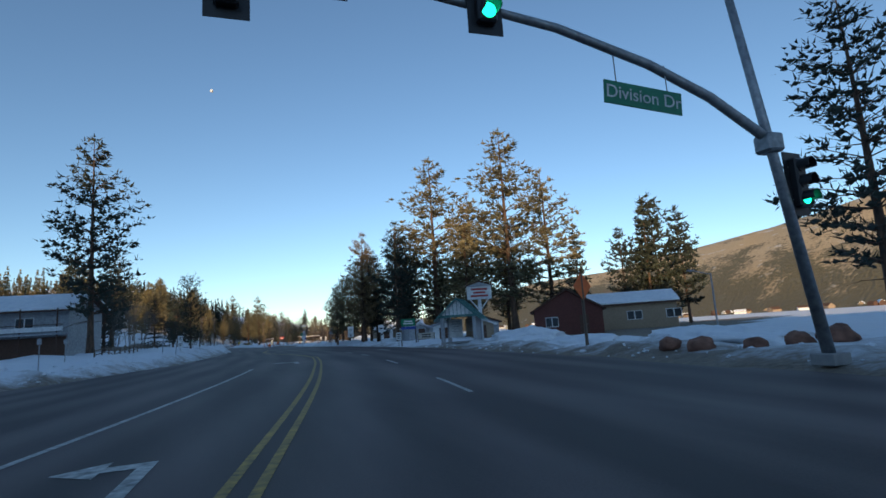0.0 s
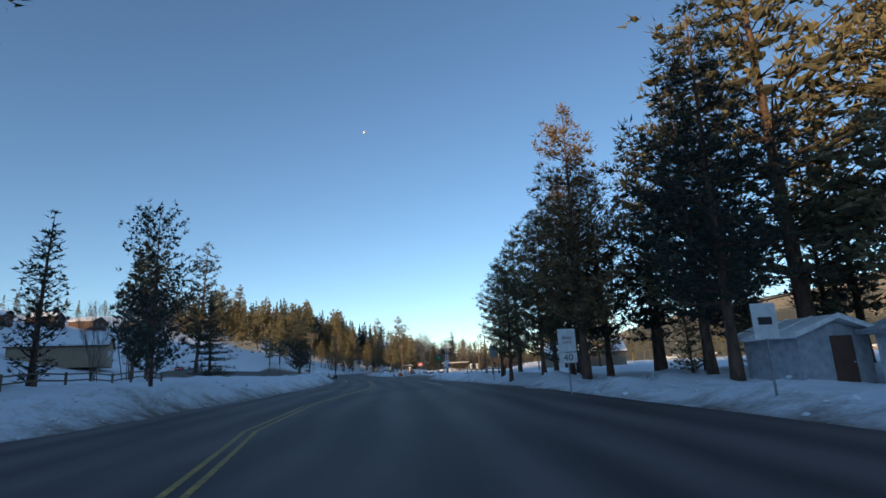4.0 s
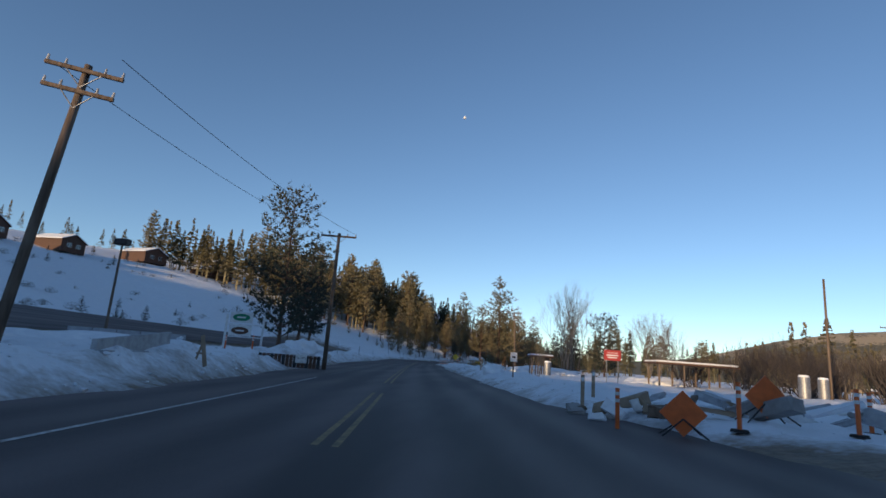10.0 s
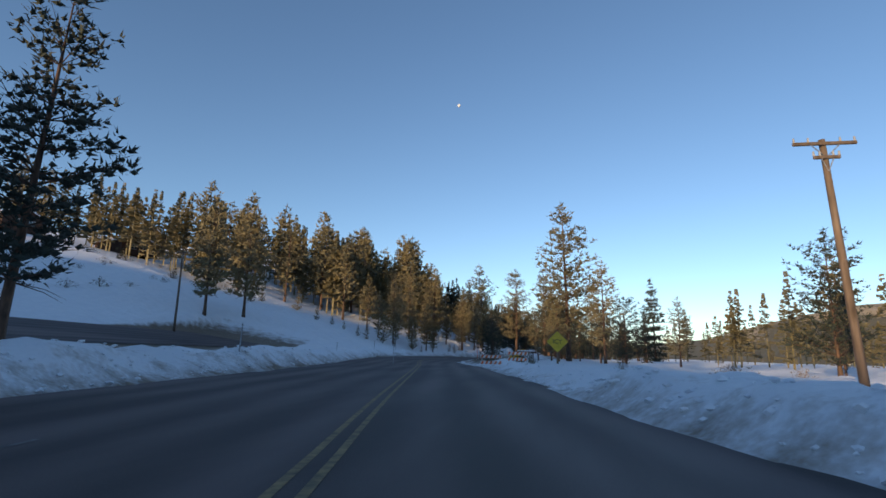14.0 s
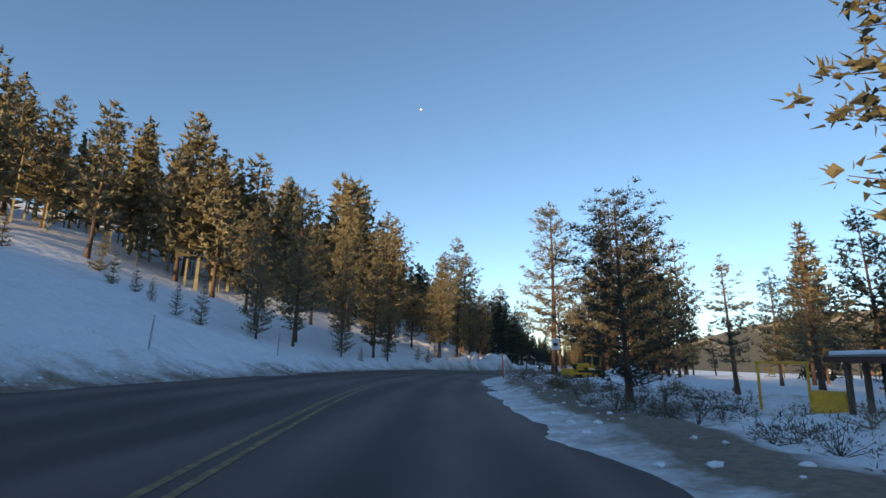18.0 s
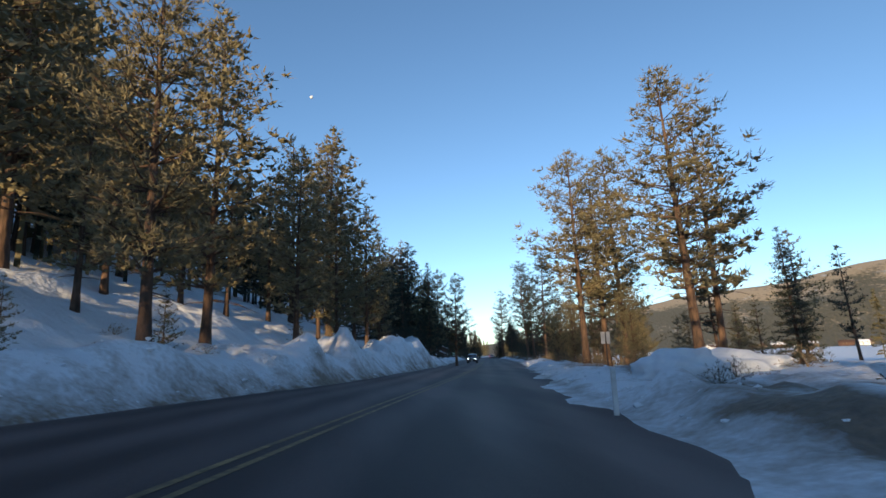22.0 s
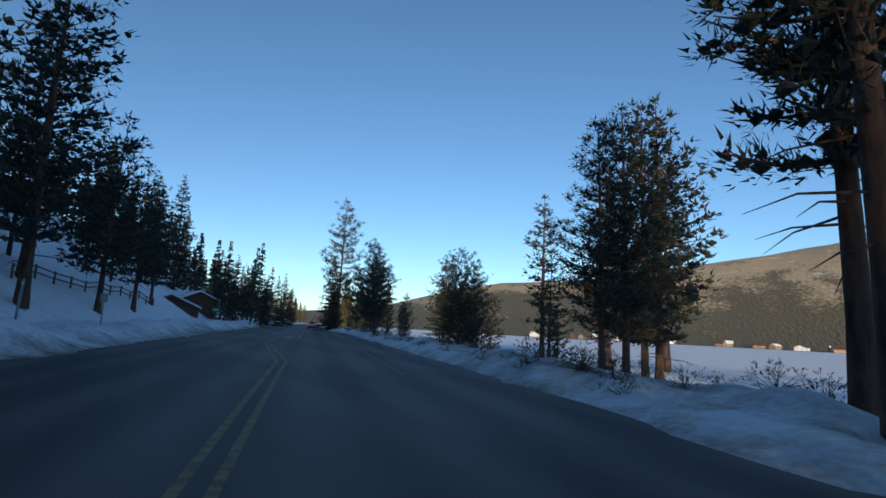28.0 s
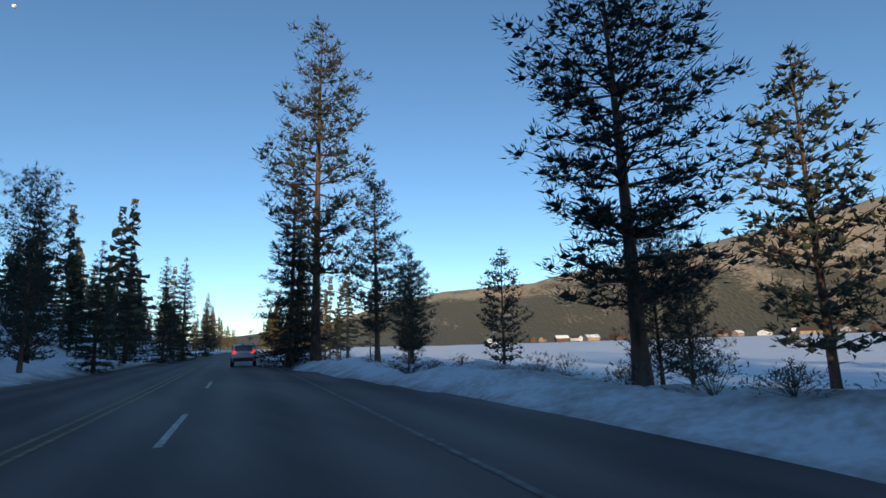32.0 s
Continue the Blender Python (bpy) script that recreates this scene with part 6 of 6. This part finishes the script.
car("crossover_car", -4.85, 355.6, 165, CAR_DARK, "dark oncoming crossover car with lit head lamps", False, True)
car("parked_car", -62, 108, 14, CAR_DARK, "dark car parked on the snowy side road", False, z=float(land(-62, 108)) + .05)


def motorhome():
    ob = thing("motorhome", -66, 92, "white motorhome parked on the snowy side road", "motorhome", rz=14)
    part("body", box((0, -.6, 1.75), (2.3, 5.4, 2.5), bevel=.12), WHITE_PAINT, ob)
    part("cab", box((0, 2.7, 1.2), (2.0, 1.5, 1.5), bevel=.2), WHITE_PAINT, ob)
    part("windscreen", box((0, 3.4, 1.5), (1.7, .08, .6)), GLASS, ob)
    for s in (-1, 1):
        part("stripe", box((s * 1.16, -.6, 1.3), (.02, 5.2, .2), bevel=0), BROWN_WALL, ob)
        part("side_window", box((s * 1.16, -.5, 2.1), (.03, 1.4, .6)), GLASS, ob)
        for yy in (-1.8, 2.5):
            wheel(ob, s * .95, yy, .4, .4, .25)


motorhome()


def bulldozer():
    """A yellow tracked loader half behind a snow heap."""
    ob = thing("bulldozer", -15.2, 243.4, "yellow tracked bulldozer standing in the snow", "bulldozer", rz=112, lift=-.2)
    ob.matrix_world = ob.matrix_world @ Matrix.Scale(.72, 4)
    part("hood", box((0, 1.5, 1.45), (1.1, 1.9, .9), bevel=.06), YELLOW_MACHINE, ob)
    part("grille", box((0, 2.48, 1.4), (.9, .04, .7)), DARK_METAL, ob)
    part("chassis", box((0, .6, .85), (1.2, 3.6, .5)), YELLOW_MACHINE, ob)
    for s in (-1, 1):
        track = part("track", box((s * .95, .5, .5), (.5, 3.9, .95), bevel=.3), RUBBER, ob)
        for k in range(16):
            part("track_shoe", box((s * .95, -1.3 + k * .24, .99), (.52, .12, .05), bevel=0), DARK_METAL, track)
        for k in range(4):
            part("roller", rod((s * 1.19, -.8 + k * .85, .42), (s * 1.24, -.8 + k * .85, .42), .28, sides=16), YELLOW_MACHINE, track)
        part("push_arm", box((s * 1.28, 1.9, .6), (.16, 3.0, .22)), YELLOW_MACHINE, ob)
    for sx in (-.62, .62):
        for sy in (-.95, .25):
            part("cab_post", box((sx, sy - .1, 2.25), (.12, .12, 1.35)), YELLOW_MACHINE, ob)
    part("cab_floor", box((0, -.45, 1.45), (1.4, 1.5, .35)), YELLOW_MACHINE, ob)
    part("cab_roof", box((0, -.45, 2.98), (1.6, 1.7, .14), bevel=.05), YELLOW_MACHINE, ob)
    for sx in (-.63, .63):
        part("cab_window", box((sx, -.45, 2.35), (.03, 1.05, .95)), GLASS, ob)
    part("cab_window", box((0, .17, 2.35), (1.1, .03, .95)), GLASS, ob)
    part("seat", box((0, -.7, 1.85), (.55, .5, .7), bevel=.06), BLACK, ob)
    part("exhaust", rod((.25, 1.5, 1.9), (.25, 1.5, 2.7), .06), DARK_METAL, ob)
    blade = part("blade", box((0, 3.5, .65), (2.9, .16, 1.1), bevel=.04), YELLOW_MACHINE, ob)
    part("blade_edge", box((0, 3.56, .12), (2.9, .1, .16)), DARK_METAL, blade)


bulldozer()
yf = thing("yellow_frame", -16.4, 209.8, "yellow metal goal-shaped frame among the shrubs", "frame", rz=-50)
for sx in (-.75, .75):
    part("post", box((sx, 0, .7), (.08, .08, 1.6)), YELLOW_MACHINE, yf)
part("crossbar", box((0, 0, 1.48), (1.66, .08, .08)), YELLOW_MACHINE, yf)
part("bin", box((1.5, -.5, .3), (1.0, .7, .7), bevel=.08), YELLOW_MACHINE, yf, "yellow bin")


def barricade(x, y, rz):
    ob = thing("barricade", x, y, "orange and white striped road barricade", "barricade", rz=rz, group="barricades")
    for z in (.45, .95):
        board = part("board", box((0, 0, z), (1.8, .04, .24)), WHITE_SIGN, ob)
        for k in range(5):
            part("band", slab([(-.85 + k * .36, -.024, z - .12), (-.68 + k * .36, -.024, z - .12), (-.58 + k * .36, -.024, z + .12), (-.75 + k * .36, -.024, z + .12)], .004, axis=(0, -1, 0)), ORANGE, board)
    for s in (-.75, .75):
        part("leg", box((s, .03, .55), (.06, .05, 1.15)), WHITE_PAINT, ob)
        part("foot", box((s, 0, .04), (.08, .8, .07)), DARK_METAL, ob)


barricade(-19.2, 168.6, 6)
barricade(-17.0, 171.1, -14)

moon_bm = bmesh.new()
bmesh.ops.create_uvsphere(moon_bm, u_segments=20, v_segments=12, radius=10)
moon = part("moon", moon_bm, surface("moon_rock", (.55, .55, .55), (.9, .9, .9), .05, .95, 0), smooth=True)
m_az, m_el = radians(-6.2), radians(26.4)
moon.matrix_world = pose(3600 * math.sin(m_az) * math.cos(m_el), 3600 * math.cos(m_az) * math.cos(m_el) + 150, 3600 * math.sin(m_el))
tagged(moon, "small pale moon high in the clear sky", "moon", kind="structure")


def low_barrier():
    ob = thing("concrete_barrier", -18.6, 74.4, "low blue-grey concrete barrier half sunk in snow", "barrier", rz=12)
    part("slab", slab([(-.08, -2.4, -.2), (-.08, 2.4, -.2), (-.08, 2.4, .75), (-.08, -2.4, .35)], .16, axis=(1, 0, 0)), GREY_PAINT, ob)
    part("foot", box((0, 0, -.05), (.42, 4.6, .25), bevel=.03), GREY_PAINT, ob)


def board_trestle():
    ob = thing("board_trestle", -17.9, 77.0, "tan wooden board trestle leaning in the snow bank", "trestle", rz=-20)
    part("board", box((.12, 0, .5), (.2, .04, 1.15), turn=pose(0, 0, 0, 0, -18, 0), bevel=.01), TAN, ob)
    part("brace", box((-.18, .05, .45), (.08, .05, 1.0), turn=pose(0, 0, 0, 0, 22, 0), bevel=.01), TAN, ob)
    part("rail", box((-.05, .03, .4), (.5, .04, .06), bevel=.01), TAN, ob)


low_barrier()
board_trestle()

# ---- bare trees and shrubs ----


def branching(rng, stem, crown, p, way, length, r, depth, droop=0.0):
    """A limb that forks on; thick limbs go to the stem's lists, thin ones to the crown's."""
    q = p + way * length
    mid = p + way * length * .5 + Vector((rng.uniform(-1, 1), rng.uniform(-1, 1), 0)) * length * .05
    tube(*(stem if depth > 3 else crown), [p, mid, q] if depth > 1 else [p, q], [r, r * .85, r * .65] if depth > 1 else [r, r * .65], 6 if depth > 3 else 3)
    if depth == 0:
        return
    for _ in range(rng.choice((2, 3, 3)) if depth > 1 else 4):
        d = (way * 1.9 + Vector((rng.uniform(-1, 1), rng.uniform(-1, 1), rng.uniform(.1, 1.0) - droop))).normalized()
        branching(rng, stem, crown, p.lerp(q, rng.uniform(.45, 1)), d, length * rng.uniform(.55, .8), r * .55, depth - 1, droop)


def bare_tree_mesh(seed, stems, depth, length, spread, girth=.022):
    rng = random.Random(seed)
    stem, crown = ([], []), ([], [])
    for _ in range(stems):
        d = Vector((rng.uniform(-1, 1) * spread, rng.uniform(-1, 1) * spread, 1)).normalized()
        branching(rng, stem, crown, Vector((rng.uniform(-.3, .3), rng.uniform(-.3, .3), -.1)), d, length, length * girth, depth)
    return stem, crown


BARE_MESH = []
for k in range(2):
    stem, crown = bare_tree_mesh(40 + k, 5, 5, 3.6, .17, .015)
    BARE_MESH.append((mesh_of("trunk", *stem, TWIG, True), mesh_of("twig_crown", *crown, TWIG)))
THICKET_TWIGS = surface("thicket_twigs", (.034, .029, .028), (.085, .070, .062), 4.0, .9, 0)
THICKET = [mesh_of("twig_crown", *bare_tree_mesh(60, 13, 3, 1.4, .9)[1], THICKET_TWIGS)]


def bare_tree(x, y, k, height, label="bare leafless tree with upswept thin branches"):
    ob = new("bare_tree")
    ob.matrix_world = pose(x, y, float(land(x, y)) - .1, 0, 0, 37 * k) @ Matrix.Scale(height / 9.5, 4)
    for name, me in zip(("trunk", "twig_crown"), BARE_MESH[k % 2]):
        b = new(name, me)
        b.parent = ob
    tagged(ob, label, "tree", "bare trees")


for k, (bx, by, bh) in enumerate(((.7, 130.7, 13.5), (2.2, 133, 12.5), (14, 141, 11), (16, 143, 11), (18.5, 145, 10), (-4.2, 104, 3.0), (-25.5, 10, 8), (-24.5, 13, 9), (-22.5, 14, 8), (24, 112, 6), (30, 116, 6))):
    bare_tree(bx, by, k, bh)

# thickets: dense dark brush behind the yard
trng = random.Random(3)
for k in range(32):
    tx, ty = trng.uniform(11, 31), trng.uniform(104, 122)
    ob = new("thicket_bush")
    ob.matrix_world = pose(tx, ty, float(land(tx, ty)) - .1, 0, 0, trng.uniform(0, 360)) @ Matrix.Scale(trng.uniform(1.1, 1.75), 4)
    b = new("twig_crown", THICKET[0])
    b.parent = ob
    tagged(ob, "dense dark leafless thicket bush behind the yard", "bush", "thicket bushes")


def shrub_mesh(seed, n):
    """A low rounded shrub: thin stems and small grey-green leaf blades."""
    rng = random.Random(seed)
    v, f = [], []
    for _ in range(n):
        a, e = rng.uniform(0, 6.28), rng.uniform(.15, 1.5)
        d = Vector((math.cos(a) * math.cos(e), math.sin(a) * math.cos(e), math.sin(e)))
        r = rng.uniform(.35, 1.0)
        if rng.random() < .25:
            tube(v, f, [Vector((0, 0, 0)), d * r * .6, d * r], [.015, .01, .004], 3)
        tuft(rng, v, f, d * r * Vector((1, 1, .8)).length / 1.6, d, .15, 4, .6)
    return v, f


SHRUB = [mesh_of("foliage", *shrub_mesh(80 + k, 66), BRUSH) for k in range(3)]
SHRUB_TAN = [mesh_of("foliage", *shrub_mesh(90 + k, 60), surface("dry_grass" + "_tan" * (k > 0), (.12, .09, .05), (.34, .26, .16), 3.0, .9, 0, per_object=.2)) for k in range(2)]


REST = {False: ([], []), True: ([], [])}


def shrub(x, y, size, tan=False, lone=True):
    """One shrub as a thing of its own, or, where they cannot be told apart, added to the joined brush."""
    me = (SHRUB_TAN if tan else SHRUB)[trng.randrange(2)]
    m = pose(x, y, float(land(x, y)) - .05, 0, 0, trng.uniform(0, 360)) @ Matrix.Diagonal((size, size, size * trng.uniform(.6, .95), 1))
    if not lone:
        v, f = REST[tan]
        k = len(v)
        v.extend(tuple(m @ q.co) for q in me.vertices)
        f.extend(tuple(i + k for i in q.vertices) for q in me.polygons)
        return
    ob = new("shrub", me)
    ob.matrix_world = m
    tagged(ob, "dry tan roadside shrub in thin snow" if tan else "grey-green sage shrub in thin snow", "shrub", "roadside shrubs")


for k in range(70):
    yy = trng.uniform(176, 292)
    shrub(float(lane_x(yy)) + trng.uniform(6.0, 13) + (3 if 225 < yy < 250 else 0), yy, trng.uniform(.35, .95), trng.random() < .4)
for k in range(150):
    # a belt of grey brush behind the strip of bare earth
    yy = trng.uniform(184, 264)
    shrub(float(lane_x(yy) + edge_right(yy)) + 2.7 + 5.2 * trng.random() ** 1.3, yy, trng.uniform(.45, 1.0), trng.random() < .15, k % 2 > 0)
for k in range(120):
    yy = trng.uniform(286, 334)
    shrub(float(lane_x(yy)) + trng.uniform(6.4, 18), yy, trng.uniform(.5, 1.5), trng.random() < .75, k % 3 > 0)
for k in range(180):
    yy = trng.uniform(330, 470)
    shrub(float(lane_x(yy)) + 6.4 + 5.5 * trng.random() ** 1.5, yy, trng.uniform(.3, .85), trng.random() < .25, k % 3 == 0)
for k in range(90):
    yy = trng.uniform(100, 250)
    shrub(float(lane_x(yy)) + trng.uniform(-125, -46), yy, trng.uniform(.8, 1.8), False, False)
for k in range(14):
    yy = trng.uniform(120, 168)
    shrub(float(lane_x(yy)) + trng.uniform(8, 30), yy, trng.uniform(.5, 1.0), True)
for k in range(26):
    yy = trng.uniform(278, 335)
    shrub(float(lane_x(yy)) - trng.uniform(10, 16), yy, trng.uniform(.3, .8), trng.random() < .6, False)
for tan, (v, f) in REST.items():
    ob = new("low_brush", mesh_of("low_brush", v, f, SHRUB_TAN[0].materials[0] if tan else BRUSH))
    tagged(ob, "dry tan low brush along the snow" if tan else "grey-green low brush along the snow", "brush", kind="stuff")
